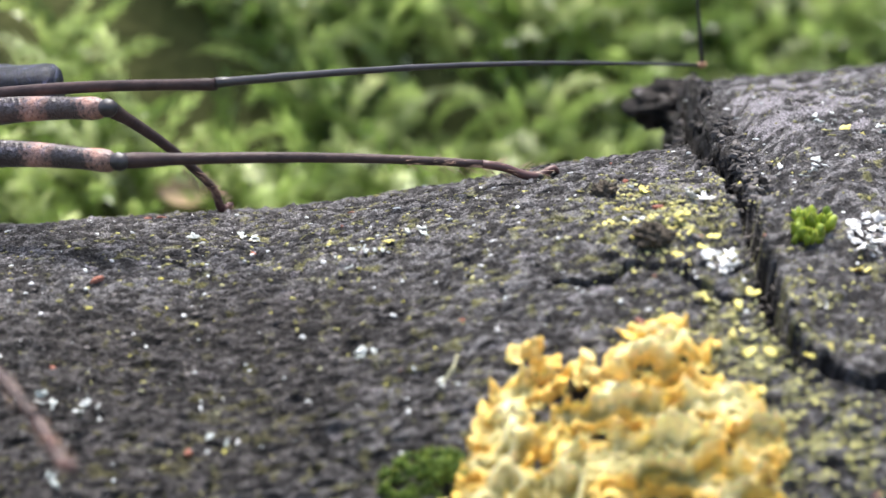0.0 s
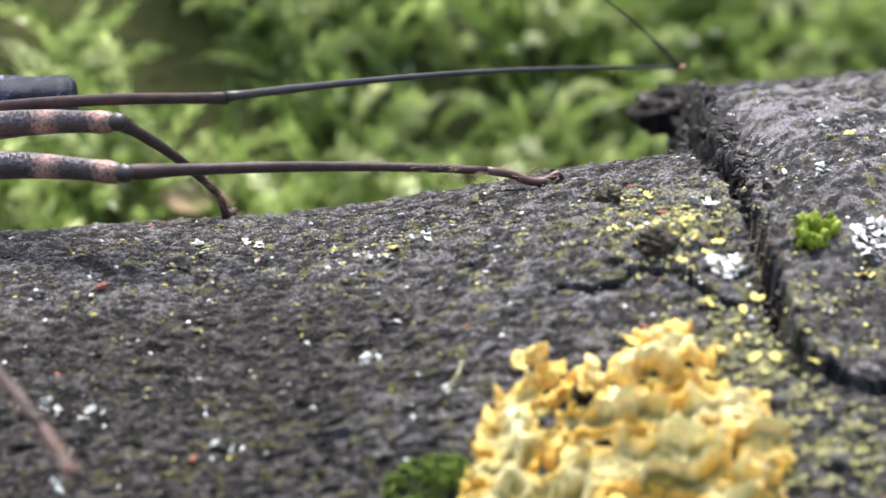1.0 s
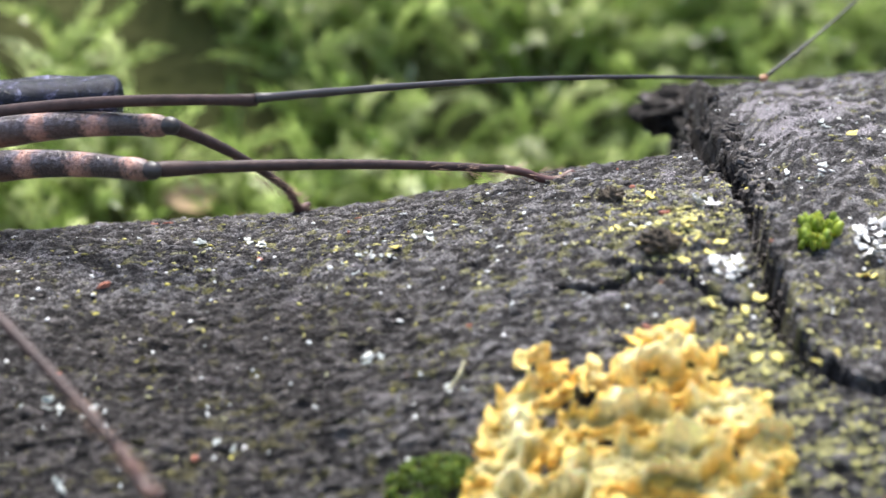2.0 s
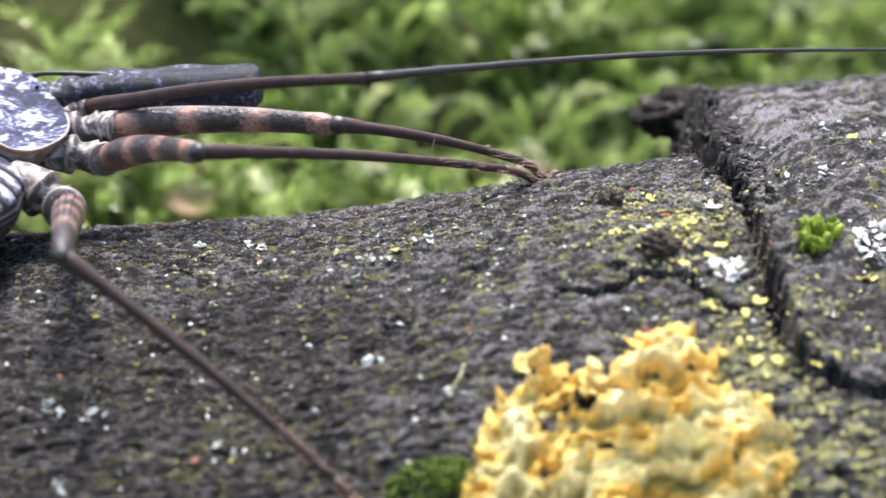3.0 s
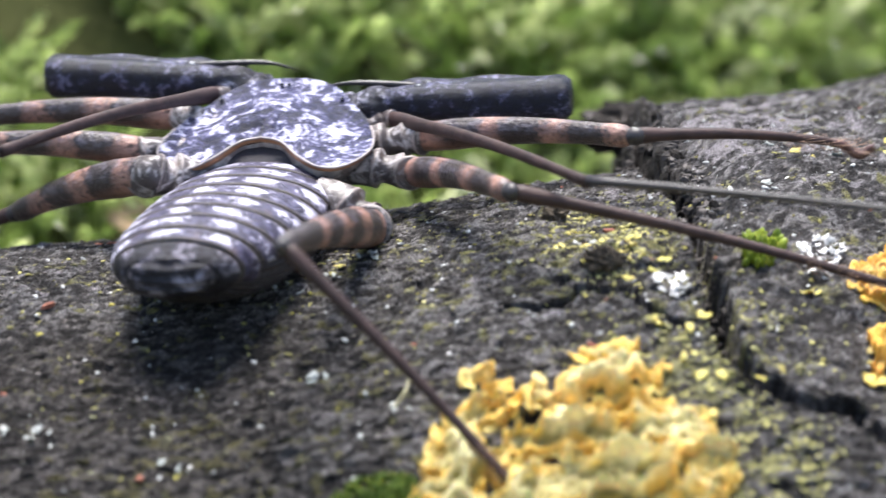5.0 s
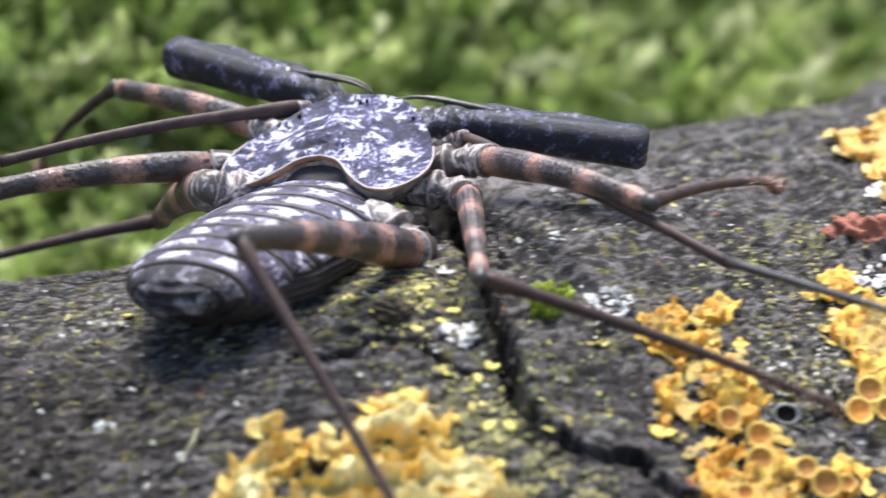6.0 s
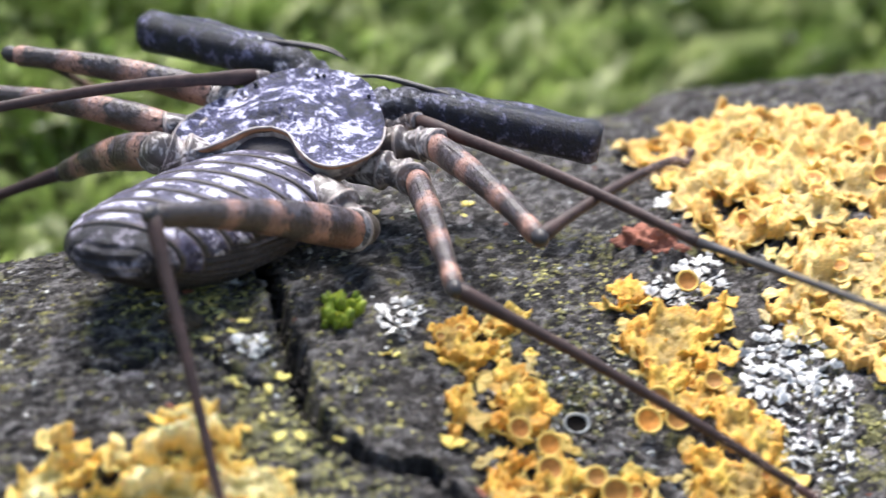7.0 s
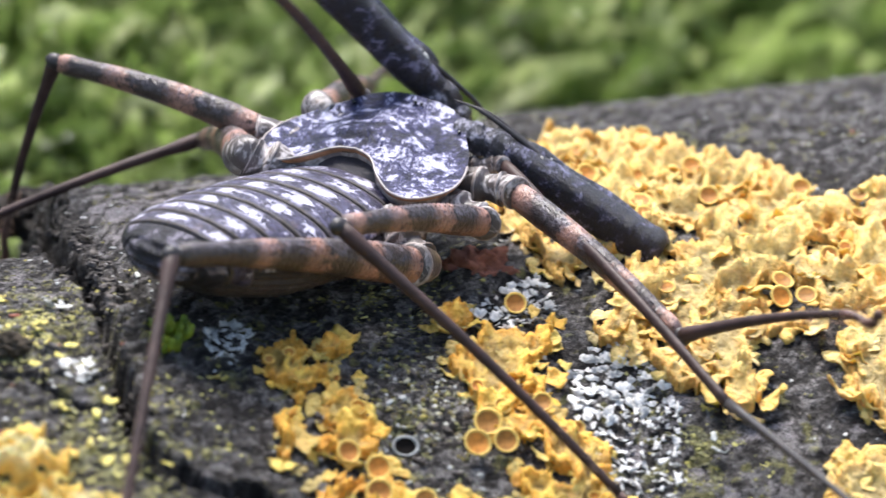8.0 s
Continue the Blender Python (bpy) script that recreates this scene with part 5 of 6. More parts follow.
LIMB = {
    "RIV": [
        (0, 0.271, -0.916, 0.297, 0.592, -0.777, -0.214),
        (1.0, 0.26, -0.918, 0.3, 0.579, -0.793, -0.191),
        (1.5, 0.255, -0.918, 0.305, 0.574, -0.799, -0.18),
        (1.75, 0.255, -0.918, 0.305, 0.574, -0.799, -0.18),
        (3.0, 0.173, -0.949, 0.262, 0.769, -0.217, -0.601),
        (3.5, 0.041, -0.951, 0.306, 0.747, -0.361, -0.559),
        (4.0, -0.089, -0.913, 0.398, 0.658, -0.264, -0.706),
        (4.2, -0.166, -0.893, 0.418, 0.604, -0.289, -0.743),
        (5.3, 0.031, -0.938, 0.346, 0.704, -0.237, -0.669),
        (5.5, 0.002, -0.929, 0.371, 0.622, -0.253, -0.741),
        (6.0, -0.084, -0.889, 0.451, 0.59, -0.438, -0.679),
        (6.5, -0.124, -0.883, 0.452, 0.569, -0.476, -0.67),
        (7.0, -0.148, -0.895, 0.421, 0.409, -0.482, -0.775),
        (7.5, -0.169, -0.906, 0.389, 0.367, -0.631, -0.684),
        (8.0, -0.21, -0.919, 0.334, 0.344, -0.756, -0.556),
],
    "RIII": [
        (0, 0.905, -0.4, 0.146, 0.939, 0.315, -0.138),
        (1.0, 0.88, -0.446, 0.163, 0.931, 0.338, -0.135),
        (1.5, 0.879, -0.447, 0.168, 0.92, 0.368, -0.135),
        (1.75, 0.879, -0.447, 0.168, 0.92, 0.368, -0.135),
        (3.0, 0.496, -0.802, 0.333, 0.738, 0.608, -0.292),
        (3.5, 0.298, -0.885, 0.357, 0.707, 0.648, -0.284),
        (4.0, 0.923, -0.378, 0.069, 0.918, -0.396, 0.031),
        (4.2, 0.852, -0.515, 0.097, 0.872, -0.488, 0.04),
        (5.3, 0.375, -0.873, 0.312, 0.857, 0.297, -0.421),
        (5.5, 0.39, -0.89, 0.235, 0.685, 0.589, -0.429),
        (6.0, 0.39, -0.915, 0.107, 0.809, 0.306, -0.501),
        (6.5, 0.727, -0.661, -0.188, 0.662, -0.692, 0.288),
        (7.0, 0.507, -0.862, -0.001, 0.851, 0.12, -0.512),
        (7.5, 0.252, -0.951, 0.178, 0.835, 0.075, -0.546),
        (8.0, -0.098, -0.944, 0.315, 0.79, 0.139, -0.597),
],
    "RII": [
        (0, 0.867, -0.438, 0.239, 0.369, 0.638, -0.676),
        (1.0, 0.854, -0.462, 0.237, 0.34, 0.676, -0.654),
        (1.5, 0.85, -0.472, 0.236, 0.324, 0.699, -0.638),
        (1.75, 0.85, -0.472, 0.236, 0.324, 0.699, -0.638),
        (3.0, 0.938, -0.322, 0.127, 0.858, 0.373, -0.354),
        (3.5, 0.919, -0.335, 0.207, 0.594, 0.631, -0.498),
        (4.0, 0.899, -0.351, 0.26, 0.238, 0.771, -0.591),
        (4.2, 0.889, -0.391, 0.24, 0.115, 0.793, -0.598),
        (5.3, 0.92, -0.375, 0.117, 0.993, 0.118, -0.028),
        (5.5, 0.891, -0.445, 0.091, 0.807, 0.526, -0.27),
        (6.0, 0.853, -0.517, 0.076, 0.258, 0.913, -0.316),
        (6.5, 0.808, -0.589, 0.032, 0.061, 0.975, -0.216),
        (7.0, 0.711, -0.703, -0.003, 0.296, 0.955, -0.009),
        (7.5, 0.949, -0.09, -0.302, 0.934, 0.352, 0.063),
        (8.0, 0.922, -0.318, -0.222, 0.88, -0.177, 0.44),
    ],
    "RI": [
        (0, 0.867, -0.446, 0.223, 0.674, 0.704, -0.222),
        (0.2, 0.866, -0.448, 0.223, 0.646, 0.727, -0.231),
        (0.4, 0.865, -0.451, 0.222, 0.634, 0.732, -0.249),
        (0.6, 0.863, -0.453, 0.222, 0.644, 0.734, -0.215),
        (0.8, 0.862, -0.456, 0.221, 0.67, 0.721, -0.178),
        (1, 0.861, -0.458, 0.221, 0.623, 0.75, -0.222),
        (1.1, 0.86, -0.46, 0.219, 0.597, 0.759, -0.259),
        (1.2, 0.86, -0.462, 0.217, 0.587, 0.757, -0.288),
        (1.3, 0.859, -0.465, 0.214, 0.604, 0.744, -0.285),
        (1.4, 0.859, -0.467, 0.212, 0.654, 0.71, -0.261),
        (1.5, 0.858, -0.469, 0.21, 0.683, 0.69, -0.238),
        (1.6, 0.851, -0.477, 0.215, 0.696, 0.683, -0.22),
        (1.7, 0.844, -0.485, 0.22, 0.682, 0.697, -0.222),
        (3.0, 0.754, -0.591, 0.287, 0.796, 0.583, -0.162),
        (3.5, 0.671, -0.664, 0.329, 0.752, 0.643, -0.142),
        (4.0, 0.672, -0.683, 0.287, 0.619, 0.755, -0.218),
        (4.2, 0.628, -0.742, 0.232, 0.612, 0.731, -0.302),
        (5.3, 0.574, -0.805, 0.147, 0.841, -0.536, 0.076),
        (5.5, 0.544, -0.826, 0.147, 0.873, -0.481, 0.081),
        (6.0, 0.819, -0.573, -0.026, 0.871, -0.491, -0.003),
        (6.5, 0.807, -0.589, 0.038, 0.895, -0.445, 0.034),
        (7.0, 0.872, -0.49, 0.003, 0.884, -0.467, 0.002),
        (7.5, 0.811, -0.584, 0.006, 0.623, 0.425, -0.657),
        (8.0, 0.858, -0.487, -0.161, 0.803, -0.594, 0.054),
    ],
    "LI": [
        (0, -0.36, -0.905, 0.226, -0.948, 0.278, -0.158),
        (1.0, -0.372, -0.896, 0.243, -0.948, 0.278, -0.156),
        (1.5, -0.361, -0.899, 0.247, -0.947, 0.278, -0.159),
        (3.0, -0.428, -0.881, 0.199, -0.94, 0.3, -0.166),
        (3.5, -0.432, -0.873, 0.227, -0.936, 0.31, -0.17),
        (4.0, -0.418, -0.879, 0.227, -0.939, 0.297, -0.171),
        (4.2, -0.427, -0.875, 0.23, -0.935, 0.32, -0.156),
        (5.3, -0.388, -0.903, 0.185, -0.971, 0.194, -0.137),
        (5.5, -0.394, -0.895, 0.208, -0.986, 0.145, -0.086),
        (6.0, -0.588, -0.794, 0.157, -0.994, 0.042, -0.101),
        (6.5, -0.503, -0.827, 0.252, -0.99, 0.025, -0.14),
        (7.0, -0.457, -0.868, 0.192, -0.986, 0.022, -0.168),
        (7.5, -0.639, -0.71, 0.295, -0.98, -0.088, -0.176),
        (8.0, 0.037, -0.75, 0.66, -0.957, -0.017, -0.288),
],
    "LII": [
        (0, -0.941, 0.307, -0.141, -0.586, 0.542, -0.603),
        (1.0, -0.947, 0.301, -0.109, -0.585, 0.543, -0.602),
        (1.5, -0.939, 0.324, -0.116, -0.583, 0.543, -0.604),
        (3.0, -0.941, 0.303, -0.15, -0.553, 0.566, -0.611),
        (3.5, -0.942, 0.316, -0.112, -0.542, 0.574, -0.614),
        (4.0, -0.949, 0.291, -0.122, -0.544, 0.569, -0.617),
        (4.2, -0.937, 0.33, -0.112, -0.538, 0.585, -0.607),
        (5.3, -0.989, 0.139, -0.041, -0.614, 0.486, -0.622),
        (5.5, -0.989, 0.04, 0.144, -0.664, 0.458, -0.591),
        (6.0, -0.901, 0.433, -0.007, -0.676, 0.486, -0.554),
        (6.5, -0.975, 0.22, 0.041, -0.66, 0.541, -0.521),
        (7.0, -0.996, 0.023, 0.084, -0.157, 0.849, -0.505),
        (7.5, -0.842, -0.459, 0.283, -0.242, 0.667, -0.705),
        (8.0, -0.294, 0.913, -0.284, -0.386, 0.863, -0.326),
],
    "LIII": [
        (0, -0.926, 0.341, -0.164, -0.671, 0.408, -0.619),
        (1.0, -0.933, 0.34, -0.121, -0.671, 0.41, -0.618),
        (1.5, -0.924, 0.361, -0.128, -0.669, 0.409, -0.621),
        (3.0, -0.93, 0.336, -0.148, -0.645, 0.435, -0.628),
        (3.5, -0.933, 0.344, -0.108, -0.636, 0.444, -0.631),
        (4.0, -0.939, 0.322, -0.119, -0.638, 0.437, -0.634),
        (4.2, -0.944, 0.32, -0.081, -0.636, 0.456, -0.622),
        (5.3, -0.985, 0.167, -0.037, -0.7, 0.344, -0.626),
        (5.5, -0.998, 0.024, 0.058, -0.744, 0.307, -0.593),
        (6.0, -0.868, -0.491, 0.072, -0.748, 0.268, -0.607),
        (6.5, -0.964, -0.101, -0.245, -0.727, 0.24, -0.643),
        (7.0, -0.988, 0.153, -0.01, -0.718, 0.251, -0.649),
        (7.5, -0.991, 0.046, 0.123, -0.19, 0.437, -0.879),
        (8.0, -0.984, -0.141, 0.106, -0.301, 0.061, -0.952),
],
    "LIV": [
        (0, -0.773, 0.487, -0.406, -0.803, 0.388, -0.452),
        (1.0, -0.786, 0.491, -0.376, -0.803, 0.389, -0.451),
        (1.5, -0.773, 0.508, -0.38, -0.802, 0.389, -0.454),
        (3.0, -0.784, 0.475, -0.4, -0.782, 0.417, -0.463),
        (3.5, -0.772, 0.517, -0.369, -0.774, 0.427, -0.467),
        (4.0, -0.759, 0.529, -0.38, -0.778, 0.418, -0.47),
        (4.2, -0.753, 0.553, -0.355, -0.774, 0.439, -0.457),
        (5.3, -0.816, 0.422, -0.395, -0.807, 0.338, -0.485),
        (5.5, -0.776, 0.462, -0.429, -0.99, -0.102, -0.094),
        (6.0, -0.617, 0.631, -0.47, -0.961, -0.172, -0.215),
        (6.5, -0.551, 0.723, -0.416, -0.918, -0.261, -0.298),
        (7.0, -0.779, 0.483, -0.4, -0.881, 0.048, -0.47),
        (7.5, -0.926, -0.193, -0.325, -0.899, 0.131, -0.418),
        (8.0, -0.651, 0.673, -0.351, -0.626, -0.708, -0.327),
],
    "RP": [
        (0, 0.987, -0.134, 0.093),
        (1.0, 0.987, -0.133, 0.092),
        (1.5, 0.987, -0.133, 0.091),
        (3.0, 0.991, -0.104, 0.082),
        (3.5, 0.975, -0.166, 0.149),
        (4.0, 0.99, -0.049, 0.131),
        (4.2, 0.995, -0.047, 0.09),
        (5.3, 0.998, 0.059, -0.02),
        (5.5, 0.961, 0.194, -0.198),
        (6.0, 0.945, 0.241, -0.221),
        (6.5, 0.941, 0.265, -0.208),
        (7.0, 0.941, 0.255, -0.222),
        (7.5, 0.854, 0.359, -0.377),
        (8.0, 0.888, 0.182, -0.422),
],
    "LP": [
        (0, -0.94, -0.336, 0.054, 0, 0, 0),
        (1.0, -0.942, -0.329, 0.07, 0, 0, 0),
        (1.5, -0.942, -0.327, 0.072, 0, 0, 0),
        (3.0, -0.957, -0.287, 0.05, 0, 0, 0),
        (3.5, -0.962, -0.26, 0.079, 0, 0, 0),
        (4.0, -0.961, -0.266, 0.071, 0, 0, 0),
        (4.2, -0.967, -0.244, 0.074, 0, 0, 0),
        (5.3, -0.996, 0.041, 0.074, 0, 0, 0),
        (5.5, -0.987, 0.08, 0.143, 0, 0, 0),
        (6.0, -0.962, 0.244, 0.121, 0, 0, 0),
        (6.5, -0.942, 0.335, 0.02, 0, 0, 0),
        (7.0, -0.978, 0.209, 0.024, 0.7, 0.7, 0),
        (7.5, -0.981, 0.115, 0.156, 0.8, 1.9, 0),
        (8.0, -0.604, -0.38, 0.701, 4.0, 1.0, 0.0),
    ],
}

LASH = [(0, 19), (0.2, 41), (0.4, 60), (0.6, 62), (0.8, 62), (1, 60), (1.1, 57), (1.2, 46), (1.3, 16), (1.4, -27), (1.5, -53), (1.6, -53), (1.7, -56), (2.8, -56), (5, 18), (8, 18)]

CREATURE = new("whip_scorpion")
tagged(CREATURE, "dark tailless whip scorpion with marbled shell and banded legs", "arachnid")


def aim(origin, d):
    """A pose in body space at origin, its y along d and its z as near the body's up as can be."""
    y = Vector(d).normalized()
    ref = Vector((0, 0, 1)) if abs(y.z) < 0.985 else Vector((0, -1, 0))
    x = y.cross(ref).normalized()
    z = x.cross(y)
    m = Matrix((x, y, z)).transposed().to_4x4()
    m.translation = Vector(origin) * MM
    return m


def spline(pts, n):
    """Catmull-Rom through control points."""
    p = [np.asarray(q, float) for q in pts]
    p = [2 * p[0] - p[1]] + p + [2 * p[-1] - p[-2]]
    out = []
    m = len(p) - 3
    for i in range(n):
        u = i / (n - 1) * m
        k = min(int(u), m - 1)
        t = u - k
        a, b, c, d = p[k:k + 4]
        out.append(0.5 * (2 * b + (c - a) * t + (2 * a - 5 * b + 4 * c - d) * t * t + (3 * b - a - 3 * c + d) * t ** 3))
    return out


def outline():
    half = spline([(0, 6.3, 1.05), (1.8, 6.2, 1.0), (3.6, 5.4, 0.7), (5.0, 3.6, 0.25), (6.3, 1.7, -0.15), (7.2, -0.7, -0.5), (7.15, -2.8, -0.7), (5.9, -4.8, -0.8), (4.3, -5.2, -0.65), (2.8, -4.4, -0.2), (1.4, -3.0, 0.25), (0, -2.6, 0.4)], 46)
    return half + [np.array([-q[0], q[1], q[2]]) for q in half[-2:0:-1]]


def build_carapace():
    edge = outline()
    n, rings = len(edge), 30
    vs, fs = [], []
    for i in range(rings + 1):
        q = i / rings
        for e in edge:
            x, y = e[0] * q, 1.0 + (e[1] - 1.0) * q
            brim = smooth01((q - 0.80) / 0.2)
            z = 1.5 * (1 - smooth01(q / 0.94) ** 1.2) + (e[2] + 0.45) * q ** 1.4 + 0.16 * float(brim)
            g = math.atan2(x, y + 0.6)
            rays = abs(math.sin(2.5 * g)) ** 6
            z -= (0.30 * rays * math.exp(-((q - 0.42) / 0.24) ** 2) + 0.34 * math.exp(-(x / 0.45) ** 2 - ((y + 0.2) / 0.8) ** 2)) * (1 - q ** 3)
            z += 0.17 * (1 - q ** 4) * noise.fractal(Vector((x * 0.8, y * 0.8, 2.0)), 1.0, 2.0, 4)
            vs.append((x, y, z))
    for i in range(rings):
        for k in range(n):
            a, b = i * n + k, i * n + (k + 1) % n
            fs.append((a, a + n, b + n, b))
    shell = link_mesh("carapace", vs, fs, CARAPACE, CREATURE, "slate grey carapace marbled with white")
    lip = [e + np.array([0, 0, 0.60]) for e in edge]
    lip = [e for e in lip if e[1] < 0.8]
    v, f = tube([tuple(e) for e in lip], [0.085] * len(lip), 8)
    link_mesh("rim", v, f, CREAM, shell, "pale cream margin")
    vs, fs = [], []
    for grow, drop in ((1.0, 0.55), (0.995, 0.36), (0.955, 0.20), (0.86, 0.10)):
        vs += [(e[0] * grow, 1.0 + (e[1] - 1.0) * grow, e[2] + drop) for e in edge]
    for i in range(3):
        for k in range(n):
            a, b = i * n + k, i * n + (k + 1) % n
            fs.append((a, a + n, b + n, b))
    link_mesh("flange", vs, fs, RIM, shell, "orange-brown turned-down hind margin")
    for x, y, z in ((0.25, 5.6, 1.45), (-0.25, 5.6, 1.45), (4.2, 4.0, 1.0), (-4.2, 4.0, 1.0)):
        v, f = ball((x, y, z), (0.15, 0.15, 0.13), 10, 6)
        link_mesh("eye", v, f, EYE_M, shell)
    v, f = ball((0, 0.4, -1.2), (6.1, 4.9, 1.7), 40, 18, 0.12, 3)
    link_mesh("underbody", v, f, BELLY, CREATURE, "dull brown underside of the front body")
    vs, fs = [], []
    for grow, z in ((0.93, 0.15), (0.90, -0.45), (0.84, -0.75), (0.80, -1.25), (0.70, -1.7)):
        vs += [(e[0] * grow, 1.0 + (e[1] - 1.0) * grow, e[2] + z + 0.05 * noise.noise(Vector((e * 1.3).tolist()))) for e in edge]
    for i in range(4):
        for k in range(n):
            a, b = i * n + k, i * n + (k + 1) % n
            fs.append((a, a + n, b + n, b))
    link_mesh("pleura", vs, fs, MEMBRANE, CREATURE, "pale folded skin under the carapace edge")
    for s in (-1, 1):
        v, f = ball((s * 1.3, 6.5, 0.1), (1.0, 1.7, 0.95), 16, 10, 0.1, 5)
        link_mesh("chelicera", v, f, PALP, CREATURE, "short dark jaw")


AB_U = [0, 0.06, 0.2, 0.42, 0.65, 0.82, 0.93, 1.0]
AB_W = [2.6, 4.0, 5.6, 6.2, 5.8, 5.0, 4.0, 2.6]
AB_T = [-0.8, -0.5, 0.25, 1.25, 2.2, 2.8, 2.8, 2.1]
AB_B = [-2.6, -3.6, -4.9, -5.3, -4.4, -2.9, -1.4, -0.2]


def ab_point(u, g, grow=0.0):
    """A place on the abdomen: u from the waist to the tip, g the angle from the top."""
    y = -1.7 - 22.7 * u
    w, t, b = (float(np.interp(u, AB_U, q)) for q in (AB_W, AB_T, AB_B))
    mid = b + (t - b) * 0.50
    h = (t - mid) if math.cos(g) > 0 else (mid - b)
    return np.array([(w + grow) * math.sin(g) - 1.0 * u, y, mid + (h + grow) * math.cos(g)])


def build_abdomen():
    seg, vs, fs = 200, [], []
    us = [i / 60 for i in range(61)]
    for u in us:
        for k in range(seg):
            g = 2 * math.pi * k / seg
            p = ab_point(u, g, -0.22 + (0.10 * math.sin(g * 34 + 3 * noise.noise(Vector((u * 3, g * 2, 1)))) + 0.08 if math.cos(g) < 0.3 else 0))
            vs.append(p)
    for i in range(60):
        for k in range(seg):
            a, b = i * seg + k, i * seg + (k + 1) % seg
            fs.append((a, a + seg, b + seg, b))
    vs += [ab_point(0, 0, -0.4) * np.array([0, 1, 0]) + np.array([0, 0, -0.4]), ab_point(1, 0) * np.array([0, 1, 0]) + np.array([0, -0.5, 1.1])]
    for k in range(seg):
        fs.append((len(vs) - 2, k, (k + 1) % seg))
        fs.append((len(vs) - 1, 60 * seg + (k + 1) % seg, 60 * seg + k))
    belly = link_mesh("abdomen", vs, fs, BELLY, CREATURE, "dark ridged side and underside of the abdomen")
    cuts = [0.0, 0.08, 0.18, 0.29, 0.41, 0.53, 0.65, 0.76, 0.86, 0.94, 1.0]
    for i, (u0, u1) in enumerate(zip(cuts[:-1], cuts[1:])):
        vs, fs, n, m = [], [], 8, 30
        reach = (1.36, 1.36, 1.36, 1.36, 1.36, 1.36, 1.40, 1.55, 2.0, 2.7)[i]
        for layer in (0, 1):
            for j in range(n + 1):
                q = j / n
                u = u0 + (u1 - u0 - 0.012) * q
                for k in range(m + 1):
                    g = -reach + 2 * reach * k / m
                    lift = 0.04 + 0.10 * math.sin(math.pi * (0.06 + 0.90 * q)) ** 0.6
                    lift *= 1 - abs(g / reach) ** 6
                    lift += 0.04 * noise.noise(Vector((g * 3, u * 40, i)))
                    p = ab_point(u + 0.010 * math.cos(g * 1.2) - 0.004, g, lift - 0.25 * layer)
                    vs.append(p)
        row, tot = m + 1, (n + 1) * (m + 1)
        for j in range(n):
            for k in range(m):
                a = j * row + k
                fs.append((a, a + 1, a + row + 1, a + row))
        rim = [k for k in range(m + 1)] + [j * row + m for j in range(1, n + 1)] + [n * row + k for k in range(m - 1, -1, -1)] + [j * row for j in range(n - 1, 0, -1)]
        for a, b in zip(rim, rim[1:] + rim[:1]):
            fs.append((a, a + tot, b + tot, b))
        ob = link_mesh("tergite", vs, fs, MEMBRANE if i == 0 else TERGITE if i < 9 else TAIL, belly, "slate tergite with rows of white spots")
        band = ob.data.attributes.new("band", "FLOAT", "POINT")
        band.data.foreach_set("value", [(j % tot) // row / n for j in range(len(vs))])
    v, f = ball((-1.0, -24.1, 0.85), (2.75, 0.95, 1.40), 40, 24)
    v = [q + np.array([0, -0.10, 0.06]) * math.sin(q[2] * 9 + 0.8 * noise.noise(Vector((q * 1.5).tolist()))) for q in v]
    link_mesh("tail_plate", v, f, TAIL, belly, "dark blunt wrinkled tail end")
    v, f = ball((0, -2.0, -1.2), (2.3, 1.3, 1.1), 18, 10, 0.1, 2)
    link_mesh("waist", v, f, JOINT, CREATURE, "pale waist behind the carapace")


def build_bases():
    """Coxa, trochanter and pale joint rings at the root of each leg."""
    for key, h in HIP.items():
        h = np.array(h)
        if key[1:] == "P":
            continue
        thin = {"I": 0.55, "IV": 1.25}.get(key[1:], 1.0)
        root = np.array([h[0] * 0.50, h[1] * 0.75, -2.0])
        d = h - root
        path = spline([root, root + d * 0.4 + np.array([0, 0, 0.15]), root + d * 0.78, h], 40)
        rad = [thin * float(np.interp(i / 39, [0, 0.25, 0.40, 0.47, 0.50, 0.55, 0.74, 0.80, 0.83, 1], [1.1, 1.2, 1.3, 1.38, 0.95, 0.90, 1.15, 1.22, 0.80, 0.75])) for i in range(40)]
        v, f = tube(path, rad, 22)
        v = [q + 0.05 * noise.noise_vector(Vector((q * 1.6).tolist())) for q in v]
        base = link_mesh("coxa", v, f, JOINT, CREATURE, "cream and brown wrinkled leg base")
        for at in (0.46, 0.79):
            k = int(at * 39)
            v, f = tube(path[k - 1:k + 2], [rad[k] * 1.005] * 3, 22)
            link_mesh("collar", v, f, CREAM, base, "cream rim of a leg segment")
        out = np.array(LIMB[key][9][1:4])
        turn = aim((0, 0, 0), out).to_3x3()
        prof = [(-1.1, 0.55), (-0.9, 0.82), (-0.3, 0.98), (0.5, 1.10), (0.95, 1.14), (1.05, 1.02), (1.1, 0.7)]
        v, f = tube([(0, y * thin, 0) for y, _r in prof], [r_ * thin for _y, r_ in prof], 22)
        put = lambda q: np.array(turn @ Vector([float(c) for c in q])) + h - 0.2 * d / np.linalg.norm(d)
        link_mesh("trochanter", [put(q) for q in v], f, JOINT, base, "pale folded joint at the leg root")
        v, f = tube([(0, y * thin, 0) for y in (0.80, 0.90, 1.0)], [1.16 * thin, 1.18 * thin, 1.12 * thin], 22)
        link_mesh("collar", [put(q) for q in v], f, CREAM, base, "cream rim of a leg segment")


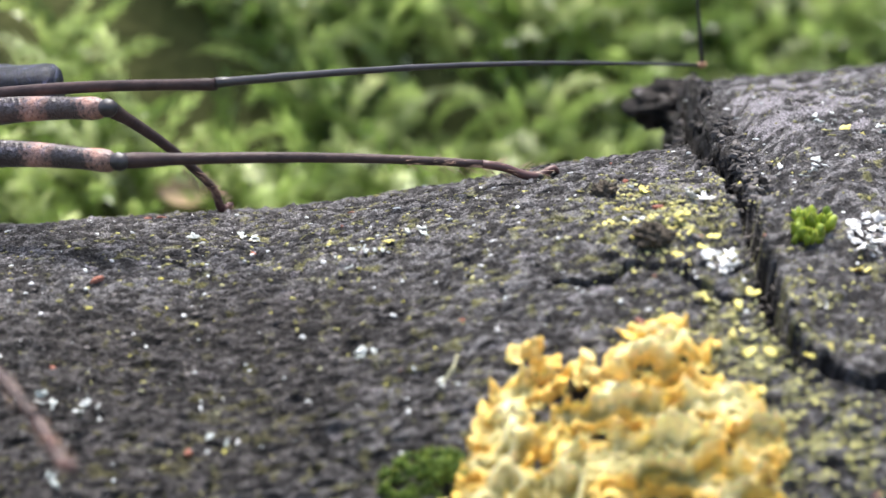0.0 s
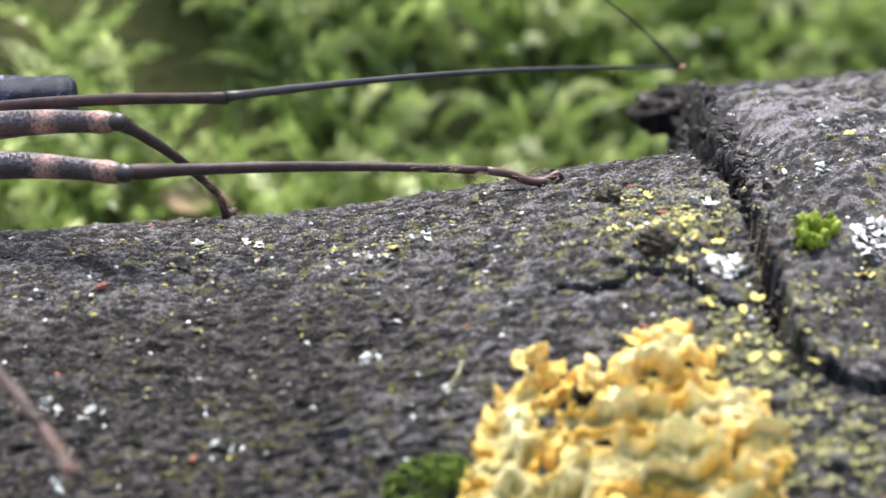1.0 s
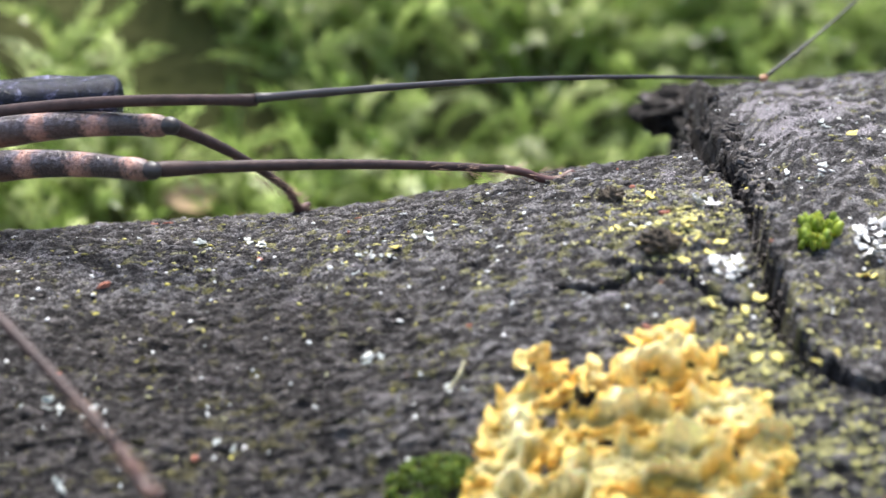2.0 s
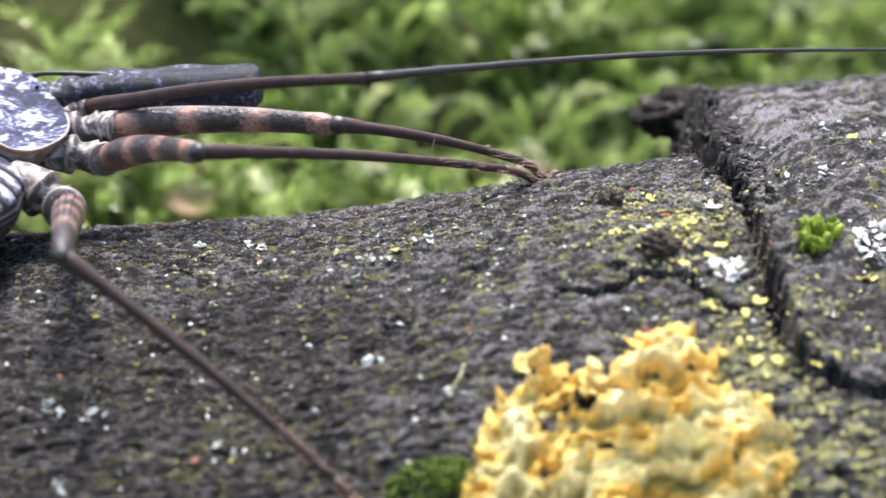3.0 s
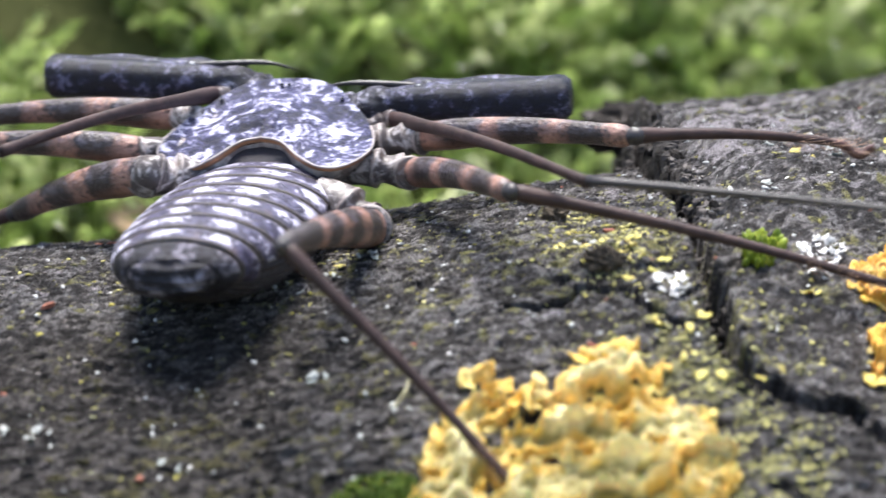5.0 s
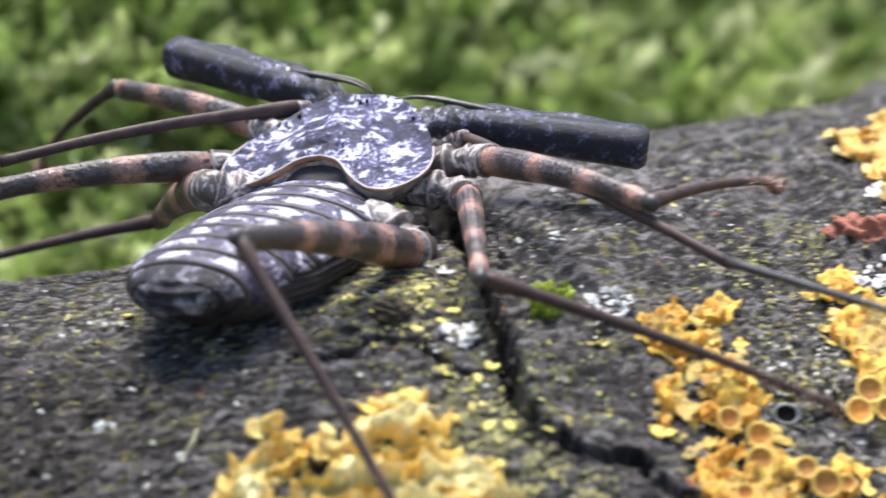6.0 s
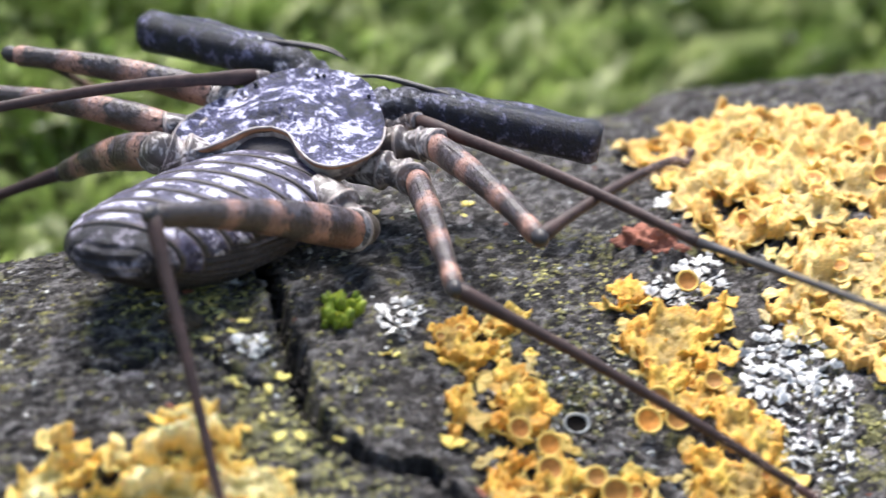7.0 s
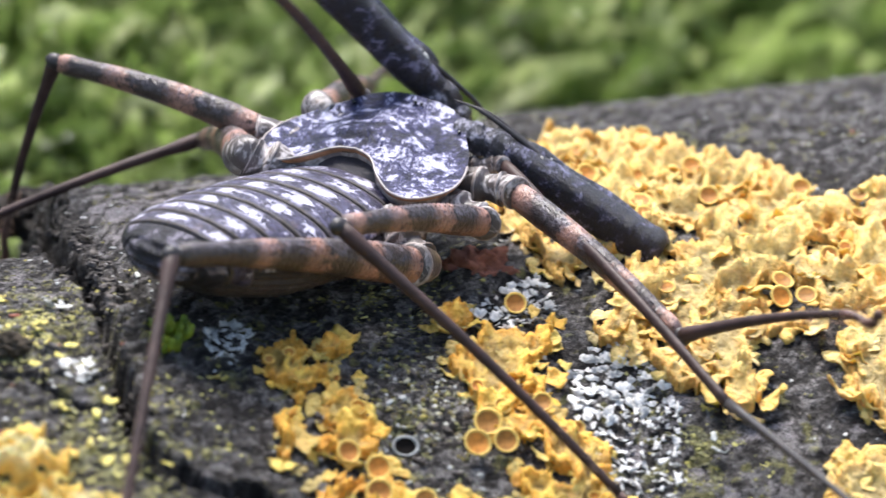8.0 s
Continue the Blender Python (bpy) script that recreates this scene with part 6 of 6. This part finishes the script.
def build_femur(L, thin=False, fat=1.0):
    n = 26
    ys = [L * i / (n - 1) for i in range(n)]
    if thin:
        rad = [np.interp(i / (n - 1), [0, 0.06, 0.2, 0.9, 1], [0.55, 0.62, 0.45, 0.36, 0.42]) for i in range(n)]
    else:
        rad = [np.interp(i / (n - 1), [0, 0.05, 0.2, 0.5, 0.85, 0.93, 0.98, 1], [0.80, 1.0, 1.08, 0.92, 0.74, 0.80, 0.70, 0.4]) * np.interp(i / (n - 1), [0, 0.6, 1], [fat, 0.4 + 0.6 * fat, 1.0]) for i in range(n)]
    v, f = tube([(0, y, 0.5 * math.sin(math.pi * y / L) - 0.1) for y in ys], rad, 16, 0.82)
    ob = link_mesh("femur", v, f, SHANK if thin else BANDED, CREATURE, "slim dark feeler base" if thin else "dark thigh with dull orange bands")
    if not thin:
        r = random.Random(int(L * 10))
        pieces = []
        for side in (-0.45, 0.0, 0.45):
            for y in np.arange(0.8, L - 0.5, 0.55):
                rr = float(np.interp(y / L, [0, 0.2, 0.5, 0.85, 1], [0.9, 1.05, 0.9, 0.72, 0.5])) * float(np.interp(y / L, [0, 0.6, 1], [fat, 0.4 + 0.6 * fat, 1.0]))
                z = 0.5 * math.sin(math.pi * y / L) - 0.1 + rr * math.cos(side) * 0.98
                x = rr * 0.82 * math.sin(side)
                k = r.uniform(0.10, 0.2)
                pieces.append(tube([(x, y, z - 0.03), (x * 1.05, y + k * 0.5, z + k)], [0.045, 0.012], 4))
        link_mesh("serration", *join(*pieces), WHIP, ob, "tiny dark saw-toothed edge")
        v, f = ball((0, L, -0.05), (0.58, 0.75, 0.62), 14, 10, 0.1, 6)
        link_mesh("knee", v, f, WHIP, ob, "dark knee joint")
    return ob


def build_shank(L, bend, whip=False):
    """The thin lower leg, slightly bowed, with a reddish jointed foot and setae."""
    n = 34
    cut = 0.80
    pts = [(0, L * i / (n - 1), bend * math.sin(math.pi * i / (n - 1))) for i in range(n)]
    if whip:
        rad = [float(np.interp(i / (n - 1), [0, 0.3, 1], [0.32, 0.22, 0.10])) * (1.12 if i % 4 == 0 else 1.0) for i in range(n)]
        v, f = tube(pts, rad, 8)
        ob = link_mesh("feeler", v, f, WHIP, CREATURE, "long thin dark jointed feeler")
        v, f = ball((0, L, 0), (0.26, 0.5, 0.26), 10, 7, 0.1, 3)
        link_mesh("joint", v, f, RIM, ob, "pinkish joint")
        v, f = tube(spline([(0, 0, 0), (0, 0.1, 4), (0, 0, 9), (0, -0.8, 19)], 16), [0.15 - 0.006 * i for i in range(16)], 7)
        lash = link_mesh("lash", v, f, WHIP, ob, "hair-thin feeler lash")
        lash.matrix_local = pose(0, L * MM, 0, 18, 0, 0)
        return ob, lash
    m = int(n * cut)
    rad = [float(np.interp(i / (n - 1), [0, 0.04, 0.12, 0.5, 0.8, 1], [0.50, 0.56, 0.42, 0.33, 0.28, 0.24])) for i in range(n)]
    v, f = tube(pts[:m + 1], rad[:m + 1], 12)
    ob = link_mesh("tibia", v, f, SHANK, CREATURE, "thin reddish brown shin")
    end = np.array(pts[m])
    d = np.array(pts[-1]) - end
    foot = [end, end + d * 0.3 + np.array([0, 0, -0.15]), end + d * 0.55 + np.array([0, 0, -0.55]), end + d * 0.75 + np.array([0, 0, -0.55]), end + d * 0.92 + np.array([0, 0, 0.05]), end + d + np.array([0, 0, -0.3])]
    v, f = tube(spline(foot, 18), [float(np.interp(i / 17, [0, 0.3, 0.5, 0.8, 1], [0.30, 0.27, 0.33, 0.24, 0.10])) for i in range(18)], 10)
    tarsus = link_mesh("tarsus", v, f, FOOT, ob, "reddish jointed foot")
    r = random.Random(int(L * 7))
    pieces = []
    for _ in range(150):
        y = L * r.uniform(0.62, 0.97)
        g = r.uniform(0, 6.28)
        z0 = bend * math.sin(math.pi * y / L)
        k = r.uniform(0.4, 1.0)
        o = np.array([0.3 * math.cos(g), y, z0 - 0.2 + 0.3 * math.sin(g)])
        pieces.append(tube([o, o + np.array([k * 0.5 * math.cos(g), k * 0.8, k * 0.5 * math.sin(g)])], [0.022, 0.006], 3))
    o = np.array([0, L * 0.60, bend * 0.9])
    pieces.append(tube([o, o + np.array([0.1, 0.2, 1.9])], [0.02, 0.006], 3))
    pieces.append(tube([o, o + np.array([0.1, -0.1, -1.6])], [0.02, 0.006], 3))
    link_mesh("setae", *join(*pieces), HAIR, ob, "fine pale bristles")
    return ob


def build_palp(side):
    """A folded raptorial arm: thick black femur, tibia laid along it, and two curved spines at its root."""
    L, n = 13.4, 30
    vs, fs = [], []
    sides = 20
    for i in range(n):
        q = i / (n - 1)
        r = float(np.interp(q, [0, 0.08, 0.3, 0.88, 0.95, 0.98, 1.0], [0.8, 1.14, 1.36, 1.48, 1.55, 1.45, 1.15]))
        for k in range(sides):
            g = 2 * math.pi * k / sides
            c, s = math.cos(g), math.sin(g)
            e = 0.80
            x = r * 0.86 * math.copysign(abs(c) ** e, c)
            z = r * math.copysign(abs(s) ** e, s)
            z += 0.05 * noise.noise(Vector((x * 2, q * 20, z * 2)))
            vs.append((x, L * q, z))
    for i in range(n - 1):
        for k in range(sides):
            a, b = i * sides + k, i * sides + (k + 1) % sides
            fs.append((a, a + sides, b + sides, b))
    vs += [(0, 0, 0), (0, L - 0.25, 0)]
    for k in range(sides):
        fs.append((len(vs) - 2, k, (k + 1) % sides))
        fs.append((len(vs) - 1, (n - 1) * sides + (k + 1) % sides, (n - 1) * sides + k))
    ob = link_mesh("pedipalp", vs, fs, PALP, CREATURE, "thick glossy black folded grasping arm")
    inner = side
    v, f = tube([(0, y, 0.12 * math.sin(y)) for y in np.linspace(0, 2.1 - L, 20)], [float(np.interp(i / 19, [0, 0.1, 0.9, 1], [0.40, 0.62, 0.72, 0.45])) for i in range(20)], 12)
    fore = link_mesh("tibia", v, f, PALP, ob, "slimmer black fore-arm folded back along the arm")
    fore.location = Vector((-0.75 * inner, L - 0.5, 0.72)) * MM
    for dz, dx, reach in ((1.15, -0.3, -4.2), (0.85, -0.9, -3.4), (0.95, -0.5, -0.6)):
        pts = spline([(dx * inner, 3.6, dz - 0.2), (dx * inner * 1.3, 1.6, dz + 0.05), (dx * inner * 1.5, reach * 0.5, dz + 0.25), (dx * inner * 1.5, reach, dz - 0.15)], 14)
        v, f = tube(pts, [float(np.interp(i / 13, [0, 0.6, 1], [0.26, 0.17, 0.03])) for i in range(14)], 8)
        link_mesh("spine", v, f, WHIP, ob, "curved black spine")
    v, f = join(ball((0, 0.2, 0), (1.15, 1.9, 1.15), 24, 16, 0.25, 5), ball((0.3 * inner, -1.6, -0.2), (1.1, 1.5, 1.05), 24, 16, 0.3, 8))
    link_mesh("joint", v, f, SHOULDER, ob, "greyish wrinkled shoulder joint")
    r = random.Random(4 + side)
    for _ in range(11):
        y, k = 3.0 + 8.0 * r.random() ** 1.4, r.uniform(0.5, 1.1)
        v, f = ball((-0.2 * inner + r.uniform(-0.35, 0.35), y, 1.27), (0.12 * k, 0.20 * k, 0.09), 8, 5, 0.4, 3)
        link_mesh("stud", v, f, WHITE, ob, "pale stud")
    return ob, fore


build_carapace()
build_abdomen()
build_bases()
PARTS = {}
for key in HIP:
    if key[1:] == "P":
        PARTS[key] = build_palp(1 if key[0] == "R" else -1)
    elif key[1:] == "I":
        PARTS[key] = (build_femur(LEN[key][0], True), *build_shank(LEN[key][1], 0.6, True))
    else:
        PARTS[key] = (build_femur(LEN[key][0], fat=1.3 if key[1:] == "IV" else 1.0), build_shank(LEN[key][1], 0.5))


# ---- how it moves ----
def between(rows, t):
    times = [r[0] for r in rows]
    return np.array([np.interp(t, times, [r[i] for r in rows]) for i in range(1, len(rows[0]))])


def motions():
    walk(CREATURE, [(t, pose(x * MM, BODY_Y, z * MM, rx, ry, rz)) for t, x, z, rx, ry, rz in BODY])
    steps = [k / 10 for k in range(81)]
    for key, parts in PARTS.items():
        first, second = [], []
        for t in steps:
            v = between(LIMB[key], t)
            d1 = v[:3] / np.linalg.norm(v[:3])
            hip = np.array(HIP[key]) + (v[3:6] if key == "LP" else 0.0)
            first.append((t, aim(hip, d1)))
            if key[1:] != "P":
                d2 = v[3:6] / np.linalg.norm(v[3:6])
                second.append((t, aim(hip + d1 * LEN[key][0], d2)))
        walk(parts[0], first)
        if second:
            walk(parts[1], second)
    joint = PARTS["RI"][2].location.copy()
    walk(PARTS["RI"][2], [(t, pose(*joint, w, 0, 0)) for t, w in LASH])
    for key, swing in (("LP", 4), ("RP", 0)):
        fold = PARTS[key][1].location.copy()
        walk(PARTS[key][1], [(t, pose(*fold, 0, 0, w)) for t, w in ((0.0, 0), (7.4, 0), (8.0, swing))])


motions()
